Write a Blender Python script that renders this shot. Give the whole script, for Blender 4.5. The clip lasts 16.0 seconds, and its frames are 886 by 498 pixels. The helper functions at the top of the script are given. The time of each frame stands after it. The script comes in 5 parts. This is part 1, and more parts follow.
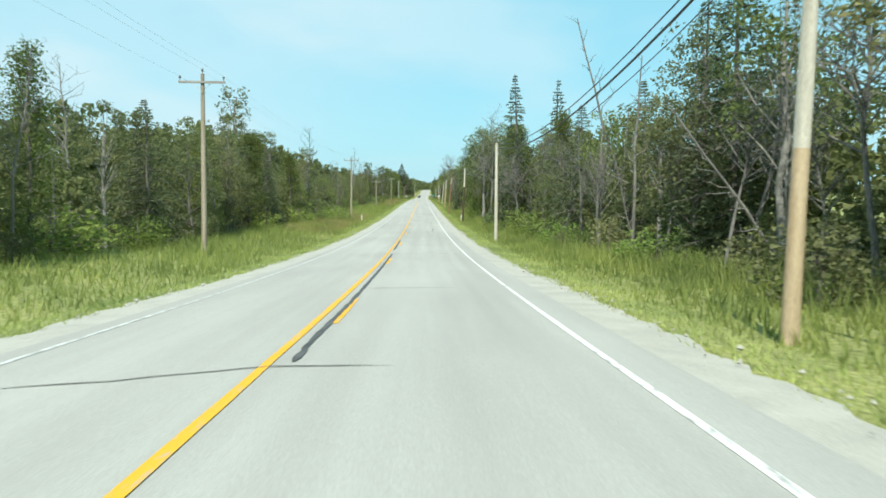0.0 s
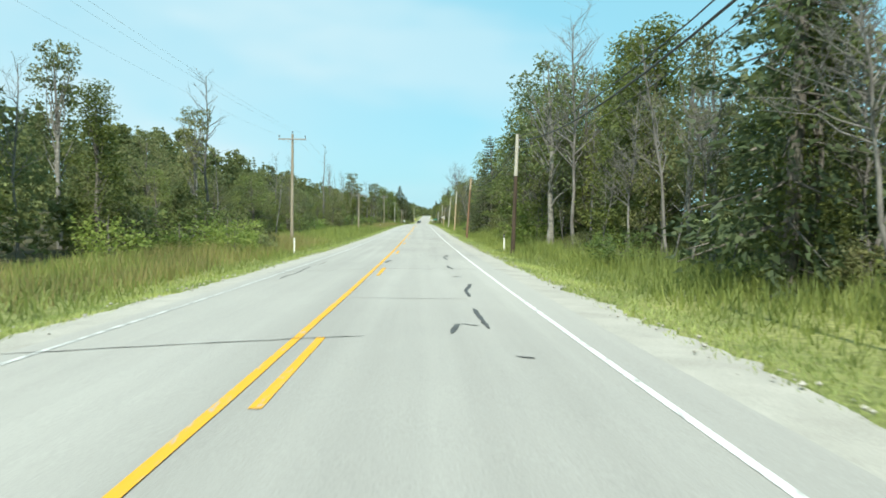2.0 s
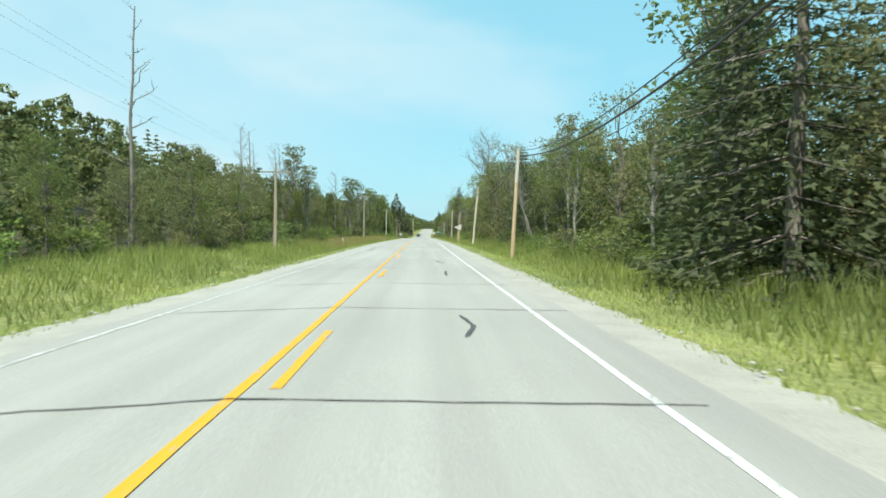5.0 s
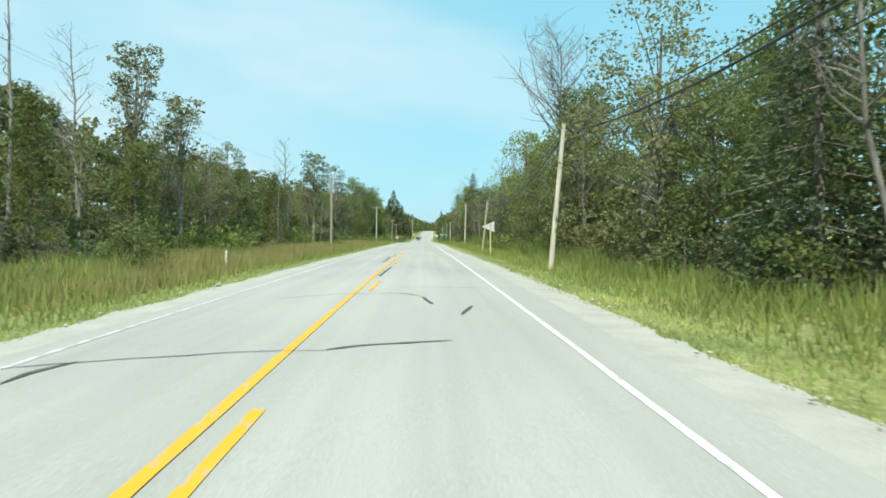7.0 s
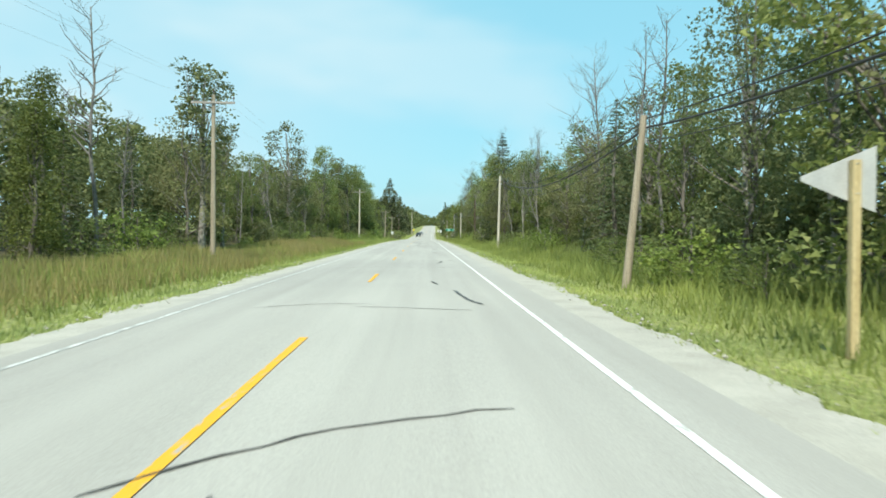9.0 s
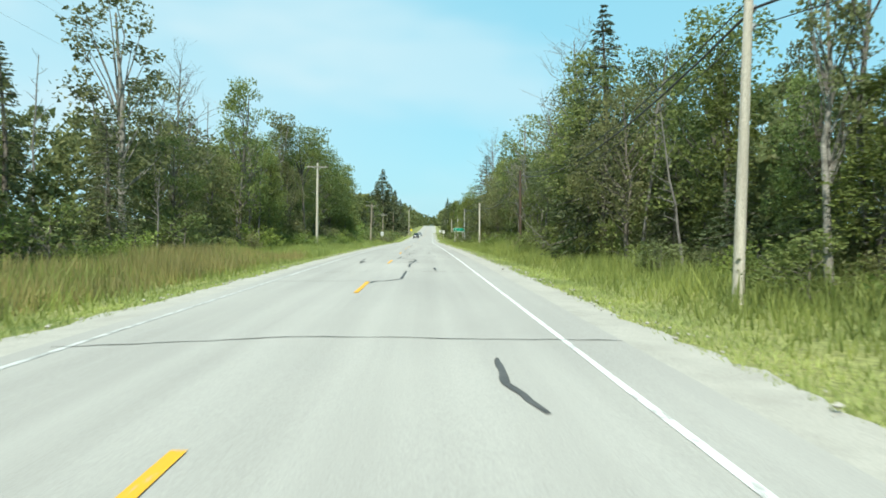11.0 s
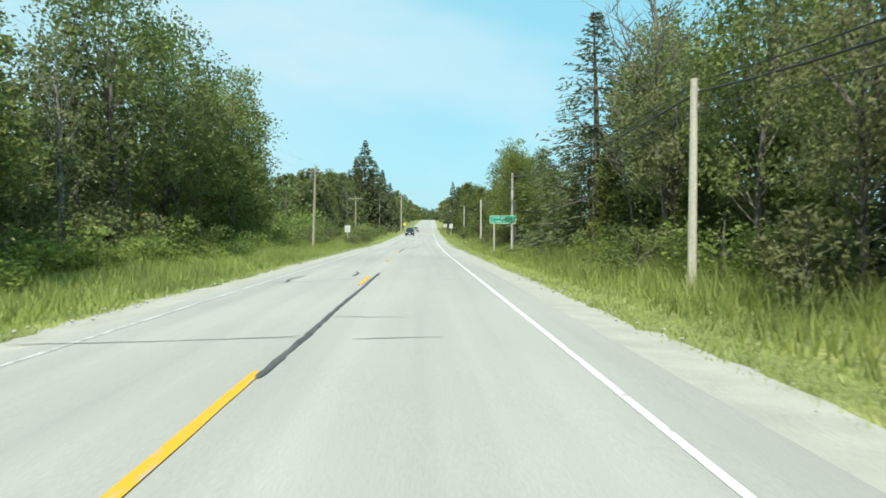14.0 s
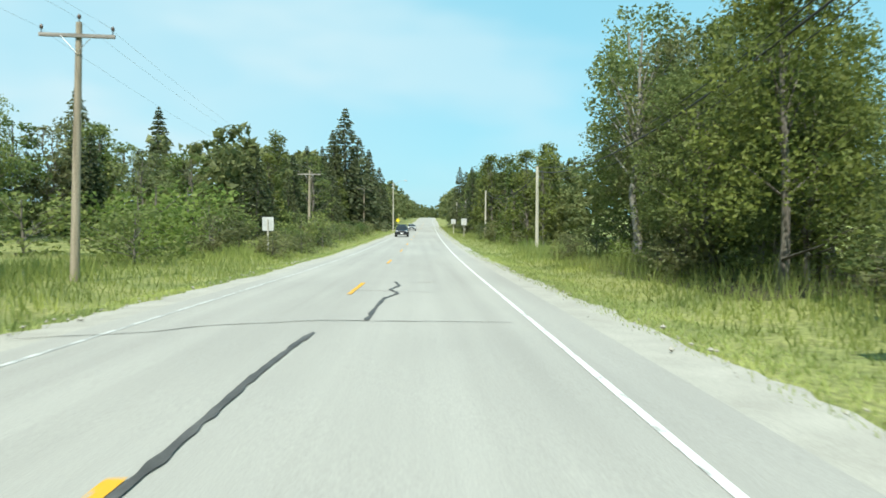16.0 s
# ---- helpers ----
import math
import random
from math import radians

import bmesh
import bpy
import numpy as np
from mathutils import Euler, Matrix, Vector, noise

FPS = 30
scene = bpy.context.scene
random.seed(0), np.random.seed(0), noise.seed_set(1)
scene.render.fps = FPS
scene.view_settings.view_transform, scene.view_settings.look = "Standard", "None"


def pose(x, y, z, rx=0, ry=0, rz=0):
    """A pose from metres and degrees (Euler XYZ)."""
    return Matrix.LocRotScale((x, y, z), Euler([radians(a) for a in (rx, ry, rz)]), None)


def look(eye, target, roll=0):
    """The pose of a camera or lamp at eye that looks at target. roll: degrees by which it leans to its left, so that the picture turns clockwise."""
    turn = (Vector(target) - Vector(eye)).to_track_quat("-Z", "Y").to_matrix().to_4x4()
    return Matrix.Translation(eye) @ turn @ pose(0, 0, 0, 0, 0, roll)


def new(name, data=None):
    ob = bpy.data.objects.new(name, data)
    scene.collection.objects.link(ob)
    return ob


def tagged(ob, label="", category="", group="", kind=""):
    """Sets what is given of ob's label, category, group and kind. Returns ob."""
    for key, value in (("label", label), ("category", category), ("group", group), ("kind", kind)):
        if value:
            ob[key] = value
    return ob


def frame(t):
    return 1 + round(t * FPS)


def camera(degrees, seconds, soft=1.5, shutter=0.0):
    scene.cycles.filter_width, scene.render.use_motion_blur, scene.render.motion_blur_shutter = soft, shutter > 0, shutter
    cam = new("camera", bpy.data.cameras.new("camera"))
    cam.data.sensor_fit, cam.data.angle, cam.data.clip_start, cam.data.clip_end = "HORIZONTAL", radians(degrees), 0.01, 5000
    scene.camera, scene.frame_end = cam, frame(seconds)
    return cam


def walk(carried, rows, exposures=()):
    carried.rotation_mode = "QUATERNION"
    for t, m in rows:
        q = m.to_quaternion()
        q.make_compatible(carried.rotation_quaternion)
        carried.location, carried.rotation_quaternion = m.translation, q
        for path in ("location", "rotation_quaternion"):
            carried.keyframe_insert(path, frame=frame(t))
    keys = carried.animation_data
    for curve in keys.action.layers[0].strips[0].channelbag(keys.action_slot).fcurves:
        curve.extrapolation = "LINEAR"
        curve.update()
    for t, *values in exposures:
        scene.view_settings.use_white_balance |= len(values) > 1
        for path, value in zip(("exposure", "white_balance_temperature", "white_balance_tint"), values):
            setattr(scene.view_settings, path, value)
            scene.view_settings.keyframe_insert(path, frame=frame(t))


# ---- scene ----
# ---------------------------------------------------------------- camera
cam = camera(61.4, 16.0, soft=1.7, shutter=0.09)

# seconds, x, distance along the road, height, yaw, pitch
ROWS = [
    (0.0, 0.00, 0.00, 0.00, -1.62, -4.22), (0.5, 0.00, 13.56, -0.64, -1.62, -3.78), (1.0, 0.00, 27.10, -1.17, -1.62, -3.20),
    (1.5, 0.00, 40.63, -1.55, -1.61, -2.61), (2.0, 0.01, 54.15, -1.80, -1.62, -2.10), (2.5, 0.01, 67.65, -1.95, -1.63, -1.71),
    (3.0, 0.01, 81.14, -2.02, -1.63, -1.50), (3.5, 0.01, 94.62, -2.06, -1.62, -1.36), (4.0, 0.01, 108.08, -2.06, -1.61, -1.23),
    (5.2, 0.01, 140.34, -1.97, -1.58, -1.01), (6.5, 0.00, 175.20, -1.76, -1.56, -0.87), (7.0, 0.00, 188.59, -1.66, -1.55, -0.87),
    (7.5, 0.00, 201.96, -1.57, -1.51, -0.94), (8.0, 0.00, 215.31, -1.50, -1.46, -1.05), (8.5, 0.00, 228.66, -1.46, -1.44, -1.17),
    (9.0, 0.00, 241.99, -1.45, -1.47, -1.25), (10.2, 0.01, 273.92, -1.43, -1.52, -1.24), (11.5, 0.01, 308.43, -1.39, -1.57, -1.19),
    (12.0, 0.02, 321.68, -1.37, -1.62, -1.22), (12.5, 0.03, 334.92, -1.36, -1.67, -1.31), (13.0, 0.05, 348.14, -1.38, -1.72, -1.41),
    (13.5, 0.07, 361.35, -1.42, -1.73, -1.50), (14.0, 0.09, 374.55, -1.48, -1.72, -1.57), (14.5, 0.10, 387.73, -1.55, -1.71, -1.61),
    (15.0, 0.12, 400.90, -1.63, -1.71, -1.62), (15.5, 0.14, 414.06, -1.70, -1.76, -1.62), (16.0, 0.16, 427.20, -1.78, -1.84, -1.64),
]
walk(cam, [(t, pose(x, y, z, 90 + p, -0.1, a)) for t, x, y, z, a, p in ROWS], exposures=[(0.0, 0.45, 6500, 2), (16.0, 0.45, 6500, 2)])

# ---------------------------------------------------------------- world and sun
SUN_TO = Vector((-0.12, -0.71, 0.87)).normalized()
world = bpy.data.worlds.new("world")
scene.world = world
world.use_nodes = True
wn, wl = world.node_tree.nodes, world.node_tree.links
wn.clear()
w_out, w_bg, w_sky = wn.new("ShaderNodeOutputWorld"), wn.new("ShaderNodeBackground"), wn.new("ShaderNodeTexSky")
w_sky.sky_type, w_sky.sun_disc = "NISHITA", False
w_sky.sun_elevation = math.asin(SUN_TO.z)
w_sky.sun_rotation = math.atan2(SUN_TO.x, SUN_TO.y)
w_sky.air_density, w_sky.dust_density, w_sky.ozone_density = 1.0, 1.2, 1.0
w_haze = wn.new("ShaderNodeMixRGB")
w_haze.inputs[0].default_value, w_haze.inputs[2].default_value = 0.8, (1.78, 4.0, 4.95, 1)
wl.new(w_sky.outputs[0], w_haze.inputs[1])
w_co, w_axes = wn.new("ShaderNodeTexCoord"), wn.new("ShaderNodeSeparateXYZ")
wl.new(w_co.outputs["Generated"], w_axes.inputs[0])


def sky_noise(scale, stretch, detail, lo, hi):
    """Soft cloud cover from 0 to 1."""
    mp, nz, rp = wn.new("ShaderNodeMapping"), wn.new("ShaderNodeTexNoise"), wn.new("ShaderNodeMapRange")
    mp.inputs["Scale"].default_value = stretch
    nz.inputs["Scale"].default_value, nz.inputs["Detail"].default_value = scale, detail
    rp.interpolation_type = "SMOOTHSTEP"
    rp.inputs[1].default_value, rp.inputs[2].default_value = lo, hi
    wl.new(w_co.outputs["Generated"], mp.inputs[0])
    wl.new(mp.outputs[0], nz.inputs["Vector"])
    wl.new(nz.outputs["Fac"], rp.inputs[0])
    return rp.outputs[0]


def sky_math(op, a, b):
    m = wn.new("ShaderNodeMath")
    m.operation, m.use_clamp = op, True
    for k, v in enumerate((a, b)):
        if isinstance(v, float):
            m.inputs[k].default_value = v
        else:
            wl.new(v, m.inputs[k])
    return m.outputs[0]


# thin high cloud that thickens towards the left of the road
w_side = wn.new("ShaderNodeMapRange")
w_side.interpolation_type = "SMOOTHSTEP"
w_side.inputs[1].default_value, w_side.inputs[2].default_value = 0.12, -0.36
wl.new(w_axes.outputs[0], w_side.inputs[0])
w_veil = sky_math("MULTIPLY", sky_math("ADD", sky_math("MULTIPLY", w_side.outputs[0], 0.62), sky_math("MULTIPLY", sky_noise(2.6, (1.0, 1.2, 2.6), 3.0, 0.42, 0.66), 0.55)), sky_noise(1.5, (1.3, 1.0, 2.2), 4.0, 0.3, 0.62))
w_mix = wn.new("ShaderNodeMixRGB")
w_mix.inputs[2].default_value = (3.6, 4.62, 5.2, 1)
wl.new(w_veil, w_mix.inputs[0])
wl.new(w_haze.outputs[0], w_mix.inputs[1])
wl.new(w_mix.outputs[0], w_bg.inputs[0])
wl.new(w_bg.outputs[0], w_out.inputs[0])
w_bg.inputs[1].default_value = 0.14

sun_data = bpy.data.lights.new("sun", "SUN")
sun_data.energy, sun_data.angle, sun_data.color = 4.5, radians(0.6), (1.0, 0.95, 0.86)
sun = new("sun", sun_data)
sun.matrix_world = look(SUN_TO * 50, (0, 0, 0))


# ---------------------------------------------------------------- materials
def node_mat(name, rough=0.8, metal=0.0, spec=0.3):
    m = bpy.data.materials.new(name)
    m.use_nodes = True
    b = m.node_tree.nodes["Principled BSDF"]
    b.inputs["Roughness"].default_value, b.inputs["Metallic"].default_value = rough, metal
    b.inputs["Specular IOR Level"].default_value = spec
    return m, m.node_tree.nodes, m.node_tree.links, b


def ramp_node(n, stops):
    r = n.new("ShaderNodeValToRGB")
    while len(r.color_ramp.elements) < len(stops):
        r.color_ramp.elements.new(0.5)
    for e, (p, c) in zip(r.color_ramp.elements, stops):
        e.position, e.color = p, (*c, 1)
    return r


def noise_node(n, l, scale, detail=4.0, stretch=(1, 1, 1), rough=0.55):
    co, mp, nz = n.new("ShaderNodeNewGeometry"), n.new("ShaderNodeMapping"), n.new("ShaderNodeTexNoise")
    mp.inputs["Scale"].default_value = stretch
    nz.inputs["Scale"].default_value, nz.inputs["Detail"].default_value, nz.inputs["Roughness"].default_value = scale, detail, rough
    l.new(co.outputs["Position"], mp.inputs[0])
    l.new(mp.outputs[0], nz.inputs["Vector"])
    return nz


def blend(n, l, a, b, fac, mode="MIX"):
    x = n.new("ShaderNodeMixRGB")
    x.blend_type = mode
    for k, v in ((0, fac), (1, a), (2, b)):
        if isinstance(v, (int, float)):
            x.inputs[k].default_value = v
        elif isinstance(v, tuple):
            x.inputs[k].default_value = (*v, 1)
        else:
            l.new(v, x.inputs[k])
    return x.outputs[0]


def bump(n, l, b, height, strength, dist):
    bp = n.new("ShaderNodeBump")
    bp.inputs["Strength"].default_value, bp.inputs["Distance"].default_value = strength, dist
    l.new(height, bp.inputs["Height"])
    l.new(bp.outputs[0], b.inputs["Normal"])


def mottled(name, c1, c2, scale, rough=0.85, fine=30, fine_amt=0.35, relief=0.3, dist=0.01, stretch=(1, 1, 1), metal=0.0, spec=0.3):
    """A surface with stains at a large scale, grain at a small one, and fine relief."""
    m, n, l, b = node_mat(name, rough, metal, spec)
    big, small = noise_node(n, l, scale, 5, stretch), noise_node(n, l, fine, 3, stretch)
    r = ramp_node(n, [(0.32, c1), (0.68, c2)])
    l.new(big.outputs["Fac"], r.inputs[0])
    g = ramp_node(n, [(0.3, (1 - fine_amt,) * 3), (0.7, (1 + fine_amt * 0.4,) * 3)])
    l.new(small.outputs["Fac"], g.inputs[0])
    l.new(blend(n, l, r.outputs[0], g.outputs[0], 1.0, "MULTIPLY"), b.inputs["Base Color"])
    bump(n, l, b, small.outputs["Fac"], relief, dist)
    return m


def leafy(name, dark, light, through_amt=0.3, odd=None, single=True):
    """Foliage: colour by plant and by leaf, with light passing through the blades."""
    m = bpy.data.materials.new(name)
    m.use_nodes = True
    n, l = m.node_tree.nodes, m.node_tree.links
    b = n["Principled BSDF"]
    b.inputs["Roughness"].default_value, b.inputs["Specular IOR Level"].default_value = 0.55, 0.25
    geo, info = n.new("ShaderNodeNewGeometry"), n.new("ShaderNodeObjectInfo")
    stops = [(0.0, dark), (0.8, light)] + ([(1.0, odd)] if odd else [])
    r = ramp_node(n, stops)
    add = n.new("ShaderNodeMath")
    add.operation = "MULTIPLY_ADD"
    l.new(geo.outputs["Random Per Island"], add.inputs[0])
    add.inputs[1].default_value = 0.5
    half = n.new("ShaderNodeMath")
    half.operation, half.inputs[1].default_value = "MULTIPLY", 0.5
    l.new(info.outputs["Random"] if single else noise_node(n, l, 0.2, 2).outputs["Fac"], half.inputs[0])
    l.new(half.outputs[0], add.inputs[2])
    l.new(add.outputs[0], r.inputs[0])
    patch = noise_node(n, l, 0.35, 2)
    pr = ramp_node(n, [(0.3, (0.72, 0.75, 0.72)), (0.7, (1.2, 1.15, 1.0))])
    l.new(patch.outputs["Fac"], pr.inputs[0])
    col = blend(n, l, r.outputs[0], pr.outputs[0], 1.0, "MULTIPLY")
    wave = n.new("ShaderNodeMath")
    wave.operation, wave.inputs[1].default_value = "MULTIPLY", 7.3
    l.new(info.outputs["Random"], wave.inputs[0])
    part_of = n.new("ShaderNodeMath")
    part_of.operation = "FRACT"
    l.new(wave.outputs[0], part_of.inputs[0])
    hue = ramp_node(n, [(0.0, (1.0, 1.0, 1.0)), (0.45, (1.0, 1.0, 0.95)), (0.75, (1.1, 1.1, 1.05)), (1.0, (0.82, 0.97, 0.95))])
    l.new(part_of.outputs[0] if single else noise_node(n, l, 0.12, 1).outputs["Fac"], hue.inputs[0])
    col = blend(n, l, col, hue.outputs[0], 1.0, "MULTIPLY")
    l.new(col, b.inputs["Base Color"])
    tr, mx = n.new("ShaderNodeBsdfTranslucent"), n.new("ShaderNodeMixShader")
    l.new(col, tr.inputs[0])
    mx.inputs[0].default_value = through_amt
    l.new(b.outputs[0], mx.inputs[1])
    l.new(tr.outputs[0], mx.inputs[2])
    l.new(mx.outputs[0], n["Material Output"].inputs[0])
    return m


def plain(name, c, rough=0.5, metal=0.0, spec=0.5):
    return mottled(name, tuple(v * 0.9 for v in c), tuple(min(1, v * 1.06) for v in c), 6, rough, 60, 0.08, 0.05, 0.002, metal=metal, spec=spec)


def road_material():
    m, n, l, b = node_mat("worn_asphalt", 0.9, 0, 0.25)
    streak = noise_node(n, l, 1.0, 4, (1.6, 0.03, 1))
    patch = noise_node(n, l, 0.22, 4, (1.0, 0.4, 1))
    grain = noise_node(n, l, 55, 3)
    r = ramp_node(n, [(0.3, (0.342, 0.328, 0.304)), (0.7, (0.405, 0.390, 0.362))])
    l.new(streak.outputs["Fac"], r.inputs[0])
    p = ramp_node(n, [(0.3, (0.9, 0.9, 0.9)), (0.7, (1.06, 1.06, 1.05))])
    l.new(patch.outputs["Fac"], p.inputs[0])
    g = ramp_node(n, [(0.35, (0.86, 0.86, 0.86)), (0.65, (1.08, 1.08, 1.08))])
    l.new(grain.outputs["Fac"], g.inputs[0])
    c = blend(n, l, blend(n, l, r.outputs[0], p.outputs[0], 1.0, "MULTIPLY"), g.outputs[0], 1.0, "MULTIPLY")
    l.new(c, b.inputs["Base Color"])
    bump(n, l, b, grain.outputs["Fac"], 0.35, 0.006)
    return m


def worn_paint(name, c, under=(0.345, 0.34, 0.325), hole=0.34):
    m, n, l, b = node_mat(name, 0.7, 0, 0.3)
    wear, grain = noise_node(n, l, 9, 6, (1, 0.35, 1), 0.7), noise_node(n, l, 70, 2)
    f = ramp_node(n, [(hole, (0, 0, 0)), (hole + 0.1, (1, 1, 1))])
    l.new(wear.outputs["Fac"], f.inputs[0])
    l.new(blend(n, l, under, c, f.outputs[0]), b.inputs["Base Color"])
    bump(n, l, b, grain.outputs["Fac"], 0.2, 0.003)
    return m


M_ROAD = road_material()
M_GRAVEL = mottled("pale_gravel", (0.375, 0.355, 0.315), (0.46, 0.437, 0.388), 1.3, 0.95, 40, 0.22, 0.5, 0.012)
M_YELLOW = worn_paint("yellow_road_paint", (0.70, 0.36, 0.025))
M_WHITE = worn_paint("white_road_paint", (0.68, 0.68, 0.66), hole=0.36)
M_WHITE_WORN = worn_paint("faded_white_road_paint", (0.58, 0.58, 0.565), hole=0.45)
M_TAR = mottled("crack_sealant", (0.06, 0.057, 0.055), (0.12, 0.115, 0.11), 3, 0.6, 40, 0.3, 0.2, 0.004)
M_CRACK = mottled("open_crack", (0.03, 0.03, 0.03), (0.085, 0.082, 0.078), 2, 0.95, 30, 0.3, 0.2, 0.004)
M_SOIL = mottled("verge_soil_and_turf", (0.19, 0.22, 0.07), (0.33, 0.33, 0.12), 0.35, 0.95, 7, 0.5, 0.8, 0.05)
M_GRASS = leafy("verge_grass", (0.15, 0.195, 0.057), (0.305, 0.35, 0.122), 0.4, (0.42, 0.375, 0.19), False)
M_MOWN = leafy("mown_verge_grass", (0.225, 0.285, 0.095), (0.425, 0.48, 0.2), 0.4, (0.52, 0.5, 0.28), False)
M_LUSH = leafy("lush_verge_grass", (0.185, 0.24, 0.075), (0.35, 0.415, 0.155), 0.4, (0.45, 0.43, 0.21), False)
M_STRAW = leafy("seeding_grass", (0.19, 0.175, 0.075), (0.335, 0.297, 0.148), 0.35, (0.43, 0.285, 0.185), False)
M_WEED = leafy("tall_weeds", (0.124, 0.167, 0.053), (0.268, 0.314, 0.116), 0.38, (0.371, 0.333, 0.168), False)
M_FIELD = mottled("hay_field", (0.350, 0.412, 0.126), (0.474, 0.510, 0.189), 0.12, 0.95, 2.5, 0.3, 0.6, 0.04)
M_LEAF = leafy("broad_leaves", (0.085, 0.121, 0.045), (0.237, 0.276, 0.103), 0.46, (0.351, 0.360, 0.145))
# M_LEAF3 is M_LEAF made lighter, so sunlight is put into the colour
M_LEAF3 = leafy("sun_lightened_leaves", (0.105, 0.142, 0.05), (0.28, 0.32, 0.12), 0.48, (0.38, 0.39, 0.155))
M_LEAF2 = leafy("dull_leaves", (0.103, 0.121, 0.061), (0.249, 0.254, 0.130), 0.45, (0.314, 0.286, 0.165))
M_WOODS = leafy("woodland_leaves", (0.081, 0.110, 0.052), (0.220, 0.242, 0.112), 0.45, (0.293, 0.286, 0.148), False)
M_NEEDLE = leafy("spruce_needles", (0.043, 0.061, 0.034), (0.134, 0.154, 0.081), 0.3)
M_CEDAR = leafy("cedar_sprays", (0.065, 0.087, 0.030), (0.192, 0.223, 0.069), 0.38, (0.272, 0.265, 0.103))
# brighter, yellower copy of M_CEDAR that carries sunlight in its colour
M_CEDAR_SUN = leafy("sun_bright_cedar_sprays", (0.075, 0.102, 0.029), (0.224, 0.254, 0.073), 0.42, (0.332, 0.322, 0.119))
M_SHRUB = leafy("shrub_leaves", (0.109, 0.162, 0.044), (0.297, 0.363, 0.107), 0.5, (0.389, 0.413, 0.164))
M_BARK = mottled("grey_bark", (0.11, 0.095, 0.08), (0.24, 0.22, 0.19), 2.5, 0.95, 22, 0.5, 0.8, 0.03, (1, 1, 0.25))
M_BIRCH = mottled("pale_bark", (0.16, 0.15, 0.13), (0.36, 0.345, 0.31), 2.2, 0.85, 18, 0.4, 0.3, 0.01, (1, 1, 2.5))
M_DEAD = mottled("bleached_dead_wood", (0.12, 0.113, 0.105), (0.27, 0.255, 0.235), 3, 0.9, 25, 0.35, 0.5, 0.01, (1, 1, 0.3))
M_POLE = mottled("weathered_pole_wood", (0.40, 0.37, 0.31), (0.64, 0.60, 0.515), 1.2, 0.9, 28, 0.4, 0.5, 0.01, (6, 6, 0.35))
M_POLE_DARK = mottled("creosoted_pole_wood", (0.055, 0.04, 0.03), (0.115, 0.083, 0.06), 1.2, 0.85, 28, 0.4, 0.5, 0.01, (6, 6, 0.35))
M_POLE_TAN = mottled("tan_pole_wood", (0.38, 0.265, 0.16), (0.54, 0.43, 0.295), 1.2, 0.85, 28, 0.4, 0.5, 0.01, (6, 6, 0.35))
M_POLE_RUST = mottled("red_brown_pole_wood", (0.16, 0.09, 0.055), (0.29, 0.18, 0.115), 1.2, 0.85, 28, 0.4, 0.5, 0.01, (6, 6, 0.35))
M_POLE_WARM = mottled("brown_grey_pole_wood", (0.25, 0.21, 0.155), (0.42, 0.365, 0.285), 1.2, 0.9, 28, 0.4, 0.5, 0.01, (6, 6, 0.35))
M_ARM = mottled("weathered_arm_timber", (0.24, 0.22, 0.20), (0.43, 0.40, 0.37), 1.5, 0.9, 28, 0.4, 0.5, 0.01, (0.4, 6, 6))
M_WIRE = plain("weathered_cable", (0.035, 0.035, 0.038), 0.6)
M_GALV = mottled("galvanised_steel", (0.42, 0.43, 0.44), (0.56, 0.57, 0.58), 5, 0.5, 30, 0.15, 0.1, 0.002, metal=0.7)
M_ALU = mottled("bare_aluminium_sheet", (0.50, 0.51, 0.52), (0.62, 0.63, 0.63), 3, 0.5, 30, 0.1, 0.05, 0.001, metal=0.35)
M_CERAMIC = plain("brown_glazed_ceramic", (0.12, 0.09, 0.08), 0.25)
M_SIGN_GREEN = plain("green_sign_sheeting", (0.0, 0.26, 0.165), 0.4)
M_SIGN_WHITE = plain("white_sign_sheeting", (0.82, 0.83, 0.82), 0.4)
M_SIGN_POST = mottled("pale_post_wood", (0.36, 0.34, 0.30), (0.55, 0.52, 0.46), 2, 0.9, 30, 0.35, 0.4, 0.006, (5, 5, 0.4))
M_POST_WARM = mottled("yellow_post_wood", (0.45, 0.35, 0.18), (0.62, 0.52, 0.32), 2, 0.9, 30, 0.35, 0.4, 0.006, (5, 5, 0.4))
M_BLACK = plain("matt_black_plastic", (0.02, 0.02, 0.022), 0.5)
M_DELIN = plain("white_plastic", (0.80, 0.80, 0.77), 0.45)
# leaf litter with the shade under the trees put into its dark colour
M_DEEP = mottled("shade_dark_litter", (0.05, 0.045, 0.025), (0.11, 0.10, 0.05), 0.6, 0.95, 9, 0.5, 0.8, 0.05)


# ---------------------------------------------------------------- mesh helpers
def mesh_of(name, verts, faces, mats, smooth=False, face_mats=None):
    me = bpy.data.meshes.new(name)
    me.from_pydata(np.asarray(verts, float).tolist(), [], [list(map(int, f)) for f in faces] if not isinstance(faces, np.ndarray) else faces.tolist())
    for m in (mats if isinstance(mats, (list, tuple)) else [mats]):
        me.materials.append(m)
    if face_mats is not None:
        me.polygons.foreach_set("material_index", face_mats)
    if smooth:
        me.polygons.foreach_set("use_smooth", [True] * len(me.polygons))
    me.update()
    return me


def part(name, me, parent, label="", m=None):
    ob = new(name, me)
    if parent is not None:
        ob.parent = parent
    if m is not None:
        ob.matrix_basis = m
    if label:
        ob["label"] = label
    return ob


def thing(name, m, label, category, group=""):
    ob = new(name)
    ob.empty_display_size = 0.2
    ob.matrix_basis = m
    return tagged(ob, label, category, group)


